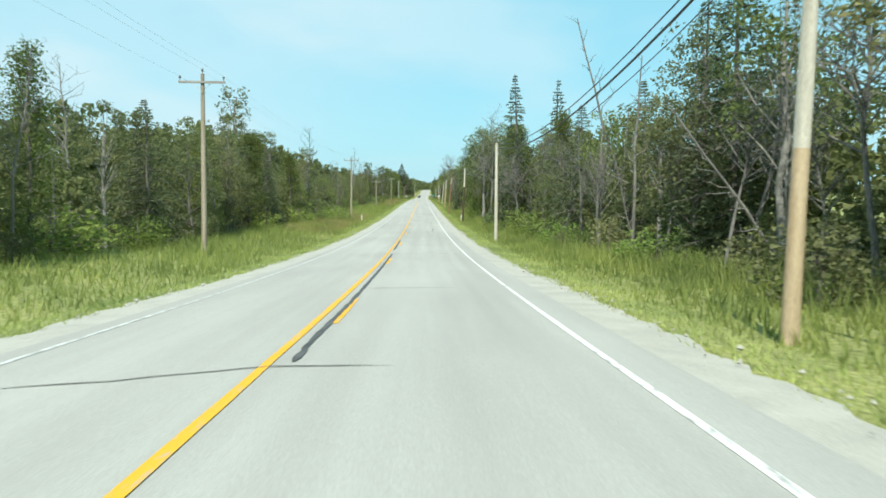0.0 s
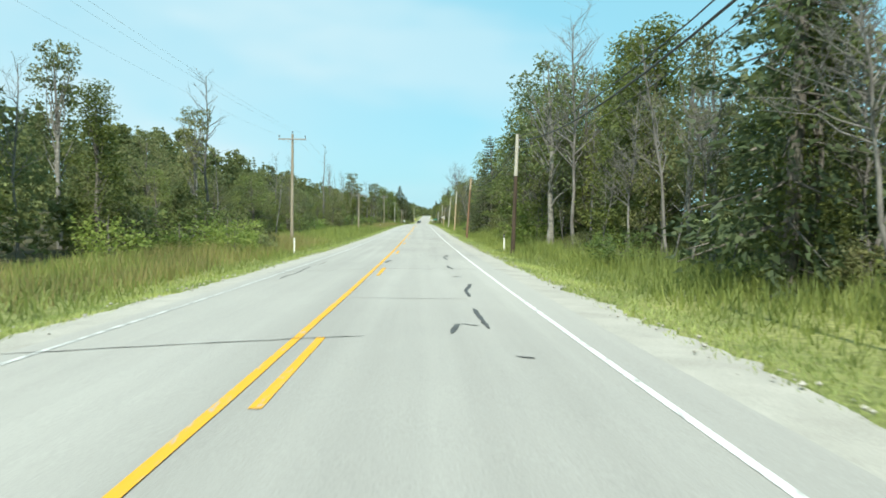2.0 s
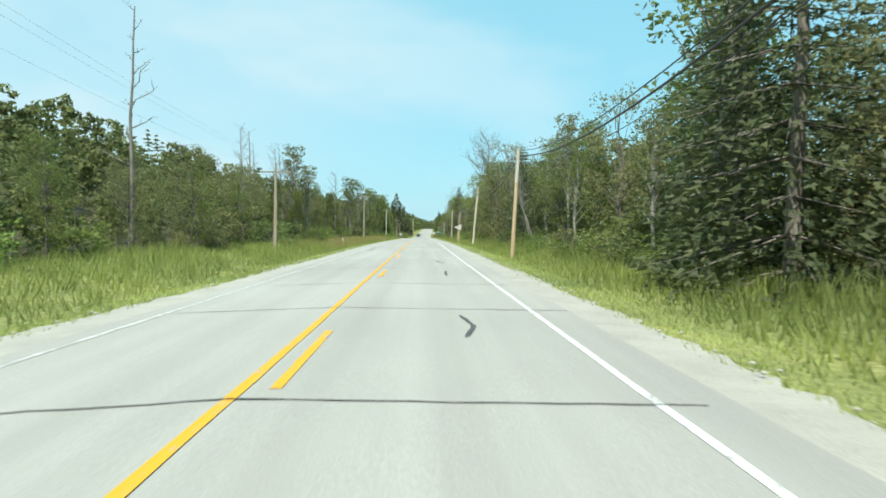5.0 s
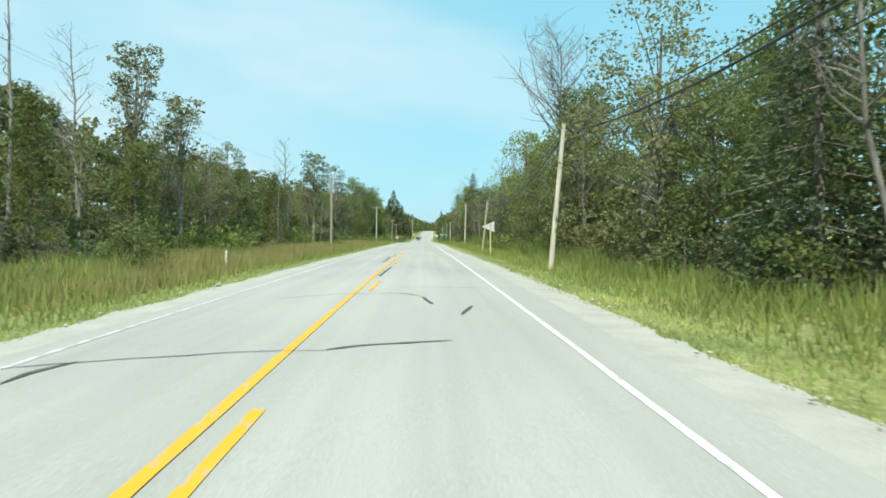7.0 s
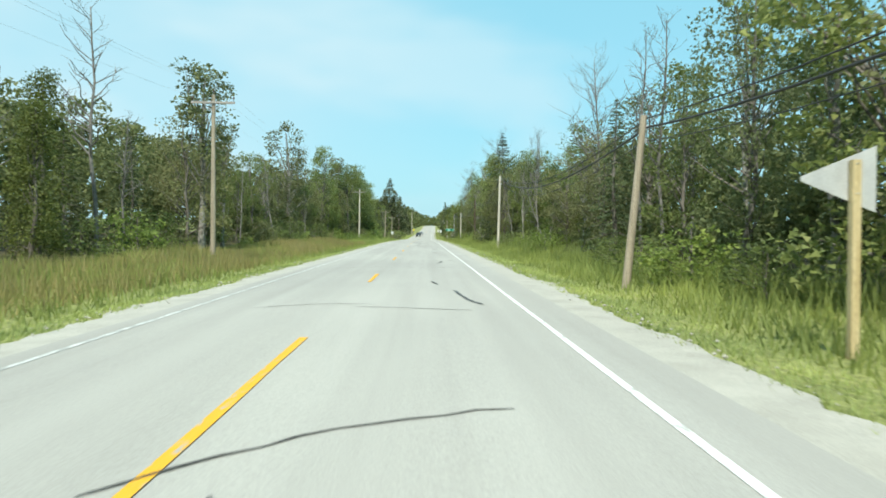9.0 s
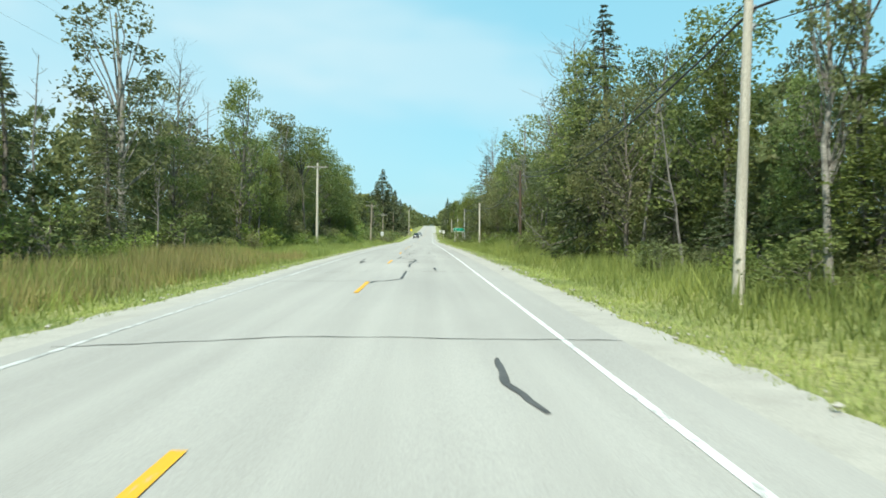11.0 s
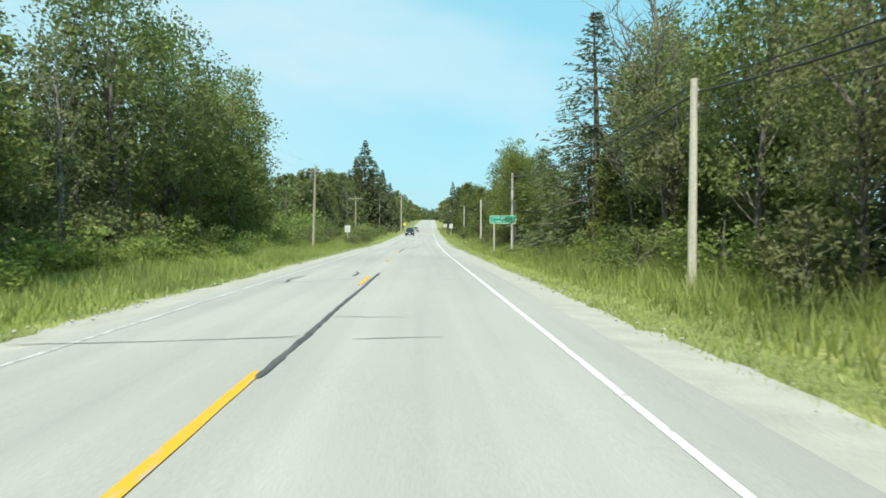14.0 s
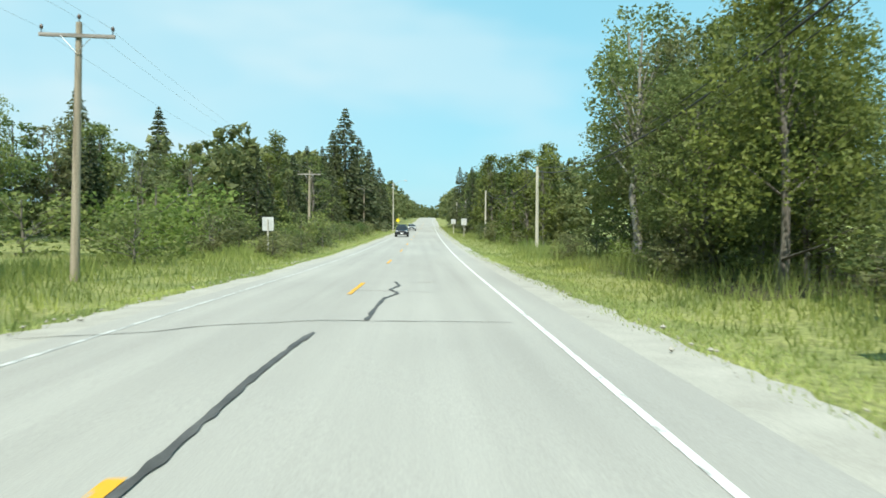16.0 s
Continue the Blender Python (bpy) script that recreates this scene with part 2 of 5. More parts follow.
class Build:
    """Collects tubes and boxes for one mesh."""

    def __init__(self):
        self.v, self.f = [], []

    def tube(self, pts, radii, sides=6, cap=True):
        pts = [Vector(p) for p in pts]
        base = len(self.v)
        for i, p in enumerate(pts):
            d = (pts[min(i + 1, len(pts) - 1)] - pts[max(i - 1, 0)]).normalized()
            a = d.cross(Vector((0.31, 0.95, 0.07)) if abs(d.z) > 0.6 else Vector((0, 0, 1))).normalized()
            b = d.cross(a)
            for k in range(sides):
                t = 2 * math.pi * k / sides
                self.v.append(p + (a * math.cos(t) + b * math.sin(t)) * radii[i])
        for i in range(len(pts) - 1):
            for k in range(sides):
                q = base + i * sides
                self.f.append((q + k, q + (k + 1) % sides, q + sides + (k + 1) % sides, q + sides + k))
        if cap and sides > 2:
            q, top = len(self.v), base + (len(pts) - 1) * sides
            self.v += self.v[base:base + sides] + self.v[top:top + sides]
            self.f.append(tuple(q + k for k in reversed(range(sides))))
            self.f.append(tuple(q + sides + k for k in range(sides)))
        return self

    def box(self, c, s, bevel=0.0):
        cx, cy, cz = c
        bm = bmesh.new()
        bmesh.ops.create_cube(bm, size=1.0)
        bmesh.ops.scale(bm, vec=s, verts=bm.verts)
        if bevel:
            bmesh.ops.bevel(bm, geom=list(bm.edges), offset=bevel, segments=2, affect="EDGES")
        base = len(self.v)
        bm.verts.index_update()
        self.v += [v.co + Vector((cx, cy, cz)) for v in bm.verts]
        self.f += [tuple(base + v.index for v in f.verts) for f in bm.faces]
        bm.free()
        return self

    def mesh(self, name, mat, smooth=False):
        return mesh_of(name, [tuple(v) for v in self.v], self.f, mat, smooth)


def smooth_step(a, b, x):
    t = np.clip((x - a) / (b - a), 0, 1)
    return t * t * (3 - 2 * t)


# ---------------------------------------------------------------- lie of the land
EYE = 1.425
_py = np.array([-120, -60, -30, 0, 13.6, 27.1, 40.6, 54.2, 67.7, 81.1, 94.6, 108, 140, 175, 202, 229, 256, 308, 335, 361, 388, 414, 430, 438, 446, 456, 474, 492, 520, 555, 590, 660, 760, 860, 940, 1000, 1200, 1600, 3200])
_pz = np.array([5.2, 1.7, 0.15, -1.42, -2.06, -2.59, -2.97, -3.22, -3.37, -3.44, -3.48, -3.48, -3.39, -3.18, -2.99, -2.88, -2.87, -2.81, -2.78, -2.84, -2.97, -3.12, -3.2, -3.24, -3.31, -3.38, -3.42, -3.33, -3.08, -2.74, -2.3, -1.0, 1.4, 3.9, 5.0, 5.0, 3.0, 2.0, 2.0])
_dy = np.arange(-120, 3200.5, 1.0)
_dz = np.interp(_dy, _py, _pz)
_k = np.hanning(25)
_dz = np.convolve(np.pad(_dz, 12, mode="edge"), _k / _k.sum(), mode="valid")


def road_z(y):
    return np.interp(y, _dy, _dz)


def bend(y):
    """How far the road drifts to the right beyond the straight."""
    return np.interp(y, [-120, 430, 520, 620, 800, 940, 1010, 1100, 1300, 3200], [0, 0, 0.9, 2.3, 5.0, 7.0, 10.0, 24.0, 75.0, 700.0])


CENTRE = -1.60
EDGE_R, EDGE_L, VERGE_R, VERGE_L = 2.85, -5.0, 3.55, -5.62


def crown(u):
    """The fall of the road from its middle to its edges."""
    return -0.012 * (np.abs(np.clip(u, VERGE_L, VERGE_R) - CENTRE) - 1.2)


def lay(x, y):
    """Height of the ground beside and under the road."""
    x, y = np.asarray(x, float), np.asarray(y, float)
    u = x - bend(y)
    z = road_z(y) + crown(u)
    dr, dl = u - VERGE_R, VERGE_L - u
    right = np.interp(dr, [0, 0.6, 1.6, 3.2, 6, 12, 40, 120, 400], [-0.06, -0.12, -0.22, -0.16, -0.05, 0.15, 0.8, 1.5, 3.0])
    left = np.interp(dl, [0, 0.8, 2.0, 3.6, 6, 12, 40, 120, 400], [-0.06, -0.14, -0.38, -0.34, -0.15, 0.1, 0.6, 1.2, 3.0])
    hill = 9.0 * np.exp(-((y - 235) / 105) ** 2) * smooth_step(8, 55, dl) + 5.0 * np.exp(-((y - 700) / 160) ** 2) * smooth_step(10, 60, dl)
    wob = 0.12 * np.sin(x * 0.31 + y * 0.11) * np.sin(y * 0.073 + 1.3) * smooth_step(0.5, 6, np.maximum(dr, dl))
    mid = np.where(dr > 0, right, np.where(dl > 0, left + hill, -0.07))
    return z + mid + wob


def ground_mesh():
    xs = np.array([-2200, -900, -400, -220, -130, -85, -60, -45, -35, -28, -23, -19, -16, -14, -12.5, -11.2, -10, -9.2, -8.5, -7.8, -7.2, -6.6, -6.1, -5.7, -5.4,
                   -3.6, -1.6, 0.6, 2.6, 3.3, 3.55, 4.0, 4.6, 5.3, 6.1, 7, 8, 9.2, 10.5, 12.5, 15, 18, 22, 28, 36, 48, 65, 95, 140, 230, 420, 900, 2200])
    ys = np.concatenate([[-2500, -900, -400, -200], np.arange(-120, 640, 3.0), np.arange(640, 1200, 12), [1300, 1500, 1800, 2200, 2800, 3200]])
    X, Y = np.meshgrid(xs, ys)
    Z = lay(X, np.clip(Y, -120, 3200))
    v = np.stack([X, Y, Z], -1).reshape(-1, 3)
    nx, ny = len(xs), len(ys)
    i = (np.arange(ny - 1)[:, None] * nx + np.arange(nx - 1)).ravel()
    return mesh_of("ground", v, np.stack([i, i + 1, i + nx + 1, i + nx], 1), M_SOIL, True)


tagged(new("ground", ground_mesh()), "grassy verge and meadow ground beside the highway", "ground", kind="structure")


def strip(name, x0, x1, lift0, lift1, ys, mat, rag0=0.0, rag1=0.0, seed=1, cols=2):
    """A band that follows the road, with edges that may be ragged."""
    rng = np.random.default_rng(seed)
    n = len(ys)

    def rag(a):
        w = np.cumsum(rng.normal(0, 0.5, n))
        w = w - np.convolve(np.pad(w, 20, mode="edge"), np.ones(41) / 41, mode="valid")
        return a * np.clip(0.45 * w + rng.normal(0, 0.35, n), -1.6, 1.6) if a else np.zeros(n)

    a, b = x0 + rag(rag0), x1 + rag(rag1)
    t = np.linspace(0, 1, cols)
    X = a[:, None] * (1 - t) + b[:, None] * t
    Z = road_z(ys)[:, None] + crown(X) + lift0 * (1 - t) + lift1 * t
    Y = np.repeat(np.asarray(ys)[:, None], cols, 1)
    X = X + bend(Y)
    i = (np.arange(n - 1)[:, None] * cols + np.arange(cols - 1)).ravel()
    return mesh_of(name, np.stack([X, Y, Z], -1).reshape(-1, 3), np.stack([i, i + 1, i + cols + 1, i + cols], 1), mat, True)


def white_right(y):
    return np.interp(y, [0, 100, 190, 420], [2.07, 2.06, 1.93, 1.89])


def white_left(y):
    return np.interp(y, [0, 190, 400, 440], [-4.47, -4.44, -4.40, -4.28])


Y_FINE = np.concatenate([np.arange(-60, 500, 0.45), np.arange(500, 1300, 3.0)])
Y_ROAD = np.concatenate([np.arange(-110, 640, 2.0), np.arange(640, 1300, 6.0)])
tagged(new("road", strip("road", EDGE_L + 0.15, EDGE_R - 0.15, 0, 0, Y_ROAD, M_ROAD, cols=9)), "worn pale grey two-lane asphalt highway", "road", kind="structure")
tagged(new("shoulder_right", strip("shoulder_right", EDGE_R - 0.25, VERGE_R + 0.05, -0.004, -0.03, Y_FINE, M_GRAVEL, 0.02, 0.16, 3, 4)), "pale crushed gravel shoulder with ragged edge", "shoulder", kind="structure")
tagged(new("shoulder_left", strip("shoulder_left", VERGE_L - 0.05, EDGE_L + 0.25, -0.03, -0.004, Y_FINE, M_GRAVEL, 0.16, 0.02, 4, 4)), "pale crushed gravel shoulder with ragged edge", "shoulder", kind="structure")
tagged(new("edge_line_right", strip("edge_line_right", white_right(Y_ROAD) - 0.045, white_right(Y_ROAD) + 0.04, 0.005, 0.005, Y_ROAD, M_WHITE, 0.008, 0.008, 5)), "worn white painted edge line", "road marking", kind="structure")
tagged(new("edge_line_left", strip("edge_line_left", white_left(Y_ROAD) - 0.045, white_left(Y_ROAD) + 0.045, 0.005, 0.005, Y_ROAD, M_WHITE_WORN, 0.008, 0.008, 6)), "worn white painted edge line", "road marking", kind="structure")
tagged(new("centre_line", strip("centre_line", CENTRE - 0.06, CENTRE + 0.05, 0.005, 0.005, np.arange(-60, 252.4, 1.0), M_YELLOW, 0.008, 0.008, 7)), "solid yellow painted no-passing line", "road marking", kind="structure")


def ribbon(name, pts, width, lift, mat, label, category, seed, wob=0.02, step=0.3):
    """A narrow band on the road along a few points, with an uneven width."""
    rg = np.random.default_rng(seed)
    p = np.array(pts, float)
    d = np.concatenate([[0], np.cumsum(np.hypot(*np.diff(p, axis=0).T))])
    n = max(3, int(d[-1] / step) + 1)
    t = np.linspace(0, d[-1], n)
    x, y = np.interp(t, d, p[:, 0]), np.interp(t, d, p[:, 1])
    tx, ty = np.gradient(x), np.gradient(y)
    ln = np.hypot(tx, ty) + 1e-9
    nx, ny = -ty / ln, tx / ln
    off = rg.normal(0, wob, n)
    w = width * 0.5 * np.clip(rg.normal(1, 0.2, n), 0.55, 1.5)
    w[0] *= 0.5
    w[-1] *= 0.5
    a = np.stack([x + nx * (off + w), y + ny * (off + w)], 1)
    b = np.stack([x + nx * (off - w), y + ny * (off - w)], 1)
    v = np.empty((2 * n, 3))
    v[0::2, :2], v[1::2, :2] = a, b
    v[:, 2] = road_z(v[:, 1]) + crown(v[:, 0]) + lift
    v[:, 0] += bend(v[:, 1])
    i = np.arange(n - 1) * 2
    return tagged(new(name, mesh_of(name, v, np.stack([i, i + 1, i + 3, i + 2], 1), mat)), label, category, kind="structure")


COUNT = [0]


def crack(*pts):
    COUNT[0] += 1
    return ribbon("road_crack", pts, 0.037, 0.007, M_CRACK, "thin dark transverse crack across the asphalt", "crack", COUNT[0])


def seal(*pts):
    COUNT[0] += 1
    return ribbon("crack_sealant", pts, 0.08, 0.010, M_TAR, "black tar sealant band over a crack in the asphalt", "sealant", COUNT[0], 0.007, 0.22)


for k, far_end in enumerate([14.9 + 16.33 * k for k in range(-3, 15)] + [267.1 + 16.43 * k for k in range(0, 40)]):
    x = CENTRE + 0.30 if far_end < 250 else CENTRE + 0.05
    tagged(new("centre_dash", strip("centre_dash", x - 0.055, x + 0.055, 0.006, 0.006, np.linspace(far_end - 3.9, far_end, 6), M_YELLOW, 0.008, 0.008, 40 + k)), "yellow painted centre line dash", "road marking", kind="structure")

# cracks and sealant, in the order in which the road passes them
crack((-3.76, 6.65), (-2.88, 6.92), (-1.58, 7.54), (-0.31, 7.65))
seal((-1.36, 7.83), (-1.38, 9.68), (-1.35, 13.58), (-1.36, 17.78), (-1.37, 26.0), (-1.38, 34.6))
crack((-1.32, 17.28), (0.83, 17.72))
crack((-3.4, 33.72), (-1.31, 34.46), (3.45, 36.48))
seal((-1.44, 38.72), (-1.46, 50.33))
crack((-3.57, 33.72), (-3.02, 33.91), (-1.87, 34.03))
crack((1.42, 35.33), (3.2, 35.38))
crack((-3.58, 53.57), (-1.78, 55.07), (2.01, 55.17))
crack((-4.85, 62.84), (-2.45, 63.52), (-0.74, 63.98))
crack((-1.41, 69.4), (0.95, 69.38))
seal((0.94, 67.53), (0.98, 64.88))
seal((0.42, 64.34), (0.57, 65.44), (0.85, 65.18))
seal((1.28, 73.43), (1.02, 71.38), (1.03, 69.88))
seal((1.07, 62.52), (1.28, 62.42))
crack((-5.38, 78.02), (-2.86, 79.15), (-1.27, 79.85), (3.41, 80.07))
crack((-4.0, 75.23), (-4.0, 76.53), (-3.96, 78.08), (-4.07, 81.38))
crack((-4.0, 82.2), (-3.89, 84.53))
seal((-1.47, 84.11), (-1.28, 85.71))
seal((0.95, 82.04), (0.99, 80.84), (1.09, 80.14))
seal((1.02, 89.24), (1.13, 86.69))
seal((0.91, 75.99), (1.21, 76.33))
crack((-1.51, 91.5), (0.48, 91.3), (3.3, 91.52))
seal((1.32, 91.27), (1.11, 90.58), (1.21, 89.97), (1.17, 89.33))
crack((-1.9, 102.65), (-0.16, 102.8), (1.04, 102.81))
crack((-5.32, 104.94), (-3.68, 105.7), (-1.69, 106.64), (3.26, 106.8))
crack((-3.45, 109.99), (-1.63, 111.24), (2.58, 111.73))
crack((-4.3, 115.9), (-1.6, 116.3), (3.2, 116.6))
crack((-3.4, 125.93), (-1.91, 127.04), (1.42, 127.05))
crack((-1.4, 131.93), (1.0, 132.46))
seal((1.18, 124.4), (0.82, 123.91), (0.78, 122.46), (0.85, 121.76))
seal((0.73, 130.17), (0.89, 129.36))
seal((-4.08, 182.49), (-4.05, 182.94), (-3.99, 183.69))
crack((-4.02, 188.85), (-1.72, 189.78), (0.36, 189.93))
seal((-3.97, 189.09), (-3.82, 191.44), (-3.81, 194.34))
crack((-4.45, 196.54), (-3.45, 196.97), (-2.31, 197.39), (-1.17, 197.56))
seal((-1.17, 197.56), (-0.77, 197.94), (0.39, 198.46))
seal((-3.97, 195.68), (-4.0, 196.23), (-3.8, 196.88))
crack((-3.13, 204.81), (-2.21, 205.59), (-0.59, 206.19), (0.05, 205.43))
seal((-0.0, 205.18), (0.18, 203.57))
seal((0.98, 203.25), (0.68, 201.61))
seal((-1.33, 219.92), (-1.42, 213.22))
crack((-0.66, 208.35), (3.4, 208.24))
crack((-1.31, 219.78), (1.24, 219.96))
crack((1.43, 216.31), (2.8, 216.37))
crack((-5.17, 224.52), (-3.96, 224.89), (-1.9, 225.89), (3.13, 226.16))
seal((-2.03, 225.84), (-1.97, 228.04), (-1.97, 231.34), (-1.94, 232.7), (-2.08, 233.6), (-2.38, 234.0))
crack((-3.53, 232.13), (-2.88, 232.47))
crack((-1.45, 234.08), (0.38, 234.83))
seal((-2.34, 235.49), (-2.28, 236.09), (-1.75, 236.98))
seal((-1.75, 236.98), (-1.89, 237.78), (-1.9, 241.34))
crack((-1.75, 236.98), (-0.85, 237.46), (0.14, 237.63))
crack((-3.17, 241.87), (-2.61, 241.45), (-0.97, 242.21), (0.23, 242.83))
seal((-0.94, 242.26), (-0.88, 244.26), (-1.14, 245.97))
crack((-1.87, 245.99), (-0.66, 247.36), (0.72, 248.07))
seal((0.97, 241.26), (1.17, 240.21))
crack((-3.23, 256.1), (-2.11, 256.67), (-0.91, 256.69))
crack((-1.29, 256.2), (0.9, 255.74))
seal((0.23, 263.72), (0.38, 262.41))
seal((0.75, 260.35), (0.94, 257.84), (1.18, 256.84))
crack((-4.65, 317.08), (-3.47, 316.9), (-1.44, 316.55))
seal((-1.45, 315.84), (-1.39, 316.54), (-1.01, 316.88), (-0.64, 317.72), (-0.62, 320.02), (-0.6, 322.28))
crack((-3.45, 321.5), (-1.46, 322.3), (3.21, 322.42))
seal((-2.84, 328.99), (-2.82, 331.89))
seal((-0.54, 325.53), (-0.58, 327.93), (-0.32, 332.57))
seal((0.47, 325.1), (0.5, 323.05))
crack((-4.28, 329.38), (-2.88, 330.24), (-1.77, 330.56), (-0.7, 330.28), (0.56, 330.04))
seal((-2.88, 330.24), (-3.0, 331.44), (-3.04, 333.39), (-3.03, 334.89))
seal((-0.7, 330.28), (-0.51, 331.57), (-0.34, 332.77), (-0.42, 334.22), (-1.29, 335.85))
seal((-1.39, 335.3), (-1.29, 335.85), (-1.24, 339.3))
crack((-2.94, 337.74), (-0.33, 338.87))
crack((0.3, 339.25), (3.45, 339.46))
crack((-3.42, 348.35), (-1.7, 349.8), (0.88, 349.17))
seal((-0.66, 342.61), (-1.09, 343.48), (-0.9, 344.12), (-0.89, 345.57), (-0.53, 346.96))
seal((0.45, 349.28), (0.44, 346.63), (0.24, 346.34))
seal((1.0, 349.07), (1.09, 347.41))
seal((-1.83, 349.8), (-1.83, 351.35))
seal((-1.37, 351.44), (-1.39, 353.39), (-0.67, 353.67))
seal((-1.95, 358.82), (-0.45, 357.33))
seal((-0.78, 357.59), (-0.58, 356.43), (-0.78, 355.78))
crack((-1.97, 363.33), (-1.46, 363.71), (0.71, 363.75))
seal((-1.48, 381.76), (-1.45, 384.67), (-1.45, 388.32), (-1.38, 394.5), (-1.34, 400.7))
crack((-5.26, 384.18), (-2.76, 384.4), (-1.53, 384.62))
crack((-0.81, 384.44), (0.4, 384.71))
crack((-1.38, 387.01), (-0.14, 387.03))
crack((-4.35, 395.73), (-3.34, 396.15), (-1.67, 397.3), (1.69, 397.2))
seal((-3.71, 395.96), (-3.92, 397.42), (-3.69, 399.06))
seal((-2.08, 398.66), (-2.03, 400.26), (-2.23, 401.47))
crack((-1.64, 404.05), (0.62, 405.04))
crack((-3.89, 412.59), (-0.47, 412.84), (0.96, 412.49))
crack((-1.68, 419.38), (-1.02, 419.51), (-0.75, 421.1))
crack((-4.94, 424.68), (-3.22, 425.48), (-1.55, 426.23), (0.14, 426.28))
seal((-0.95, 421.56), (-0.78, 422.05), (-0.51, 422.7))
seal((-1.42, 427.68), (-1.44, 432.5), (-1.46, 434.1), (-1.43, 436.3), (-1.37, 437.5))
seal((1.16, 429.95), (1.25, 429.15), (1.09, 428.25))
crack((-5.4, 437.24), (-3.7, 437.7), (-3.13, 438.4), (-1.53, 438.9), (1.53, 438.9))
seal((-0.76, 438.96), (-0.75, 441.0), (-0.70, 443.0), (-0.45, 444.3), (-0.70, 445.4), (-0.52, 446.8), (-0.7, 448.4))
crack((-1.86, 445.04), (-0.78, 445.0), (0.4, 444.72))
crack((-0.25, 448.19), (0.45, 448.37))

# the same wear goes on along the stretches between and beyond
for k, yy in enumerate((141.0, 148.5, 155.0, 163.5, 171.0, 272.0, 279.5, 288.0, 296.5, 305.0, 460.0, 474.0)):
    crack((-4.6 + 0.3 * (k % 3), yy - 0.5), (-1.6, yy + 0.2), (2.4 + 0.3 * (k % 2), yy + 0.1))
for k, yy in enumerate((145.0, 159.0, 168.0, 276.0, 292.0, 301.0)):
    seal((0.6 + 0.2 * (k % 3), yy), (0.8, yy + 1.2), (0.65 + 0.2 * (k % 2), yy + 2.6))


def field(name, x0, x1, y0, y1, label, mat=M_FIELD):
    """Open hay field, a sheet with uneven borders that follows the ground."""
    nx, ny = 40, max(40, int((y1 - y0) / 3))
    xs, ys = np.linspace(x0, x1, nx), np.linspace(y0, y1, ny)
    X, Y = np.meshgrid(xs, ys)
    edge = np.minimum.reduce([X - x0, x1 - X, Y - y0, y1 - Y])
    Z = lay(X.ravel(), Y.ravel()) + 0.06 * np.clip(edge.ravel() / 3, -0.5, 1) + 0.04
    Z[edge.ravel() < 0.01] -= 0.2
    v = np.stack([X.ravel(), Y.ravel(), Z], 1)
    f = [(j * 40 + i, j * 40 + i + 1, j * 40 + 41 + i, j * 40 + 40 + i) for j in range(ny - 1) for i in range(39)]
    return tagged(new(name, mesh_of(name, v, f, mat, True)), label, "field", kind="structure")


field("field_right", 19.5, 240, 447, 640, "open yellow-green hay field beyond the trees")
# litter sheets, darkened in colour where the shade of the woods falls
field("forest_floor_right", 9.7, 36, -25, 427, "leaf litter on the forest floor, coloured dark for tree shade", M_DEEP)
field("forest_floor_grove", 7.4, 19, 443.0, 469, "leaf litter under the roadside grove, coloured dark for tree shade", M_DEEP)
field("forest_floor_left", -48, -15.6, 8, 447, "leaf litter on the forest floor, coloured dark for tree shade", M_DEEP)
field("field_left", -33, -14.5, 449, 486, "mown green meadow behind the shrubs", M_SOIL)


# ---------------------------------------------------------------- plants
def leaves(C, L, W, rng, flat=0.0, along=None):
    """Pointed blades at the places C."""
    n = len(C)
    u = rng.normal(size=(n, 3))
    if along is not None:
        u = u * 0.45 + along
    u[:, 2] *= 1 - flat
    u /= np.linalg.norm(u, axis=1)[:, None] + 1e-9
    w = np.cross(u, rng.normal(size=(n, 3)))
    w /= np.linalg.norm(w, axis=1)[:, None] + 1e-9
    s = rng.uniform(0.7, 1.35, n)[:, None]
    a, b = u * L * s * 0.5, w * W * s * 0.5
    v = np.stack([C - a * 0.8 + b, C + a * 1.2, C - a * 0.8 - b], 1).reshape(-1, 3)
    return v, np.arange(3 * n).reshape(-1, 3)


def crooked(p0, p1, n, wob, rng):
    p0, p1 = np.array(p0, float), np.array(p1, float)
    t = np.linspace(0, 1, n)[:, None]
    p = p0 + (p1 - p0) * t
    p[1:-1] += rng.normal(0, wob, (n - 2, 3)) * [1, 1, 0.4]
    return [tuple(q) for q in p]


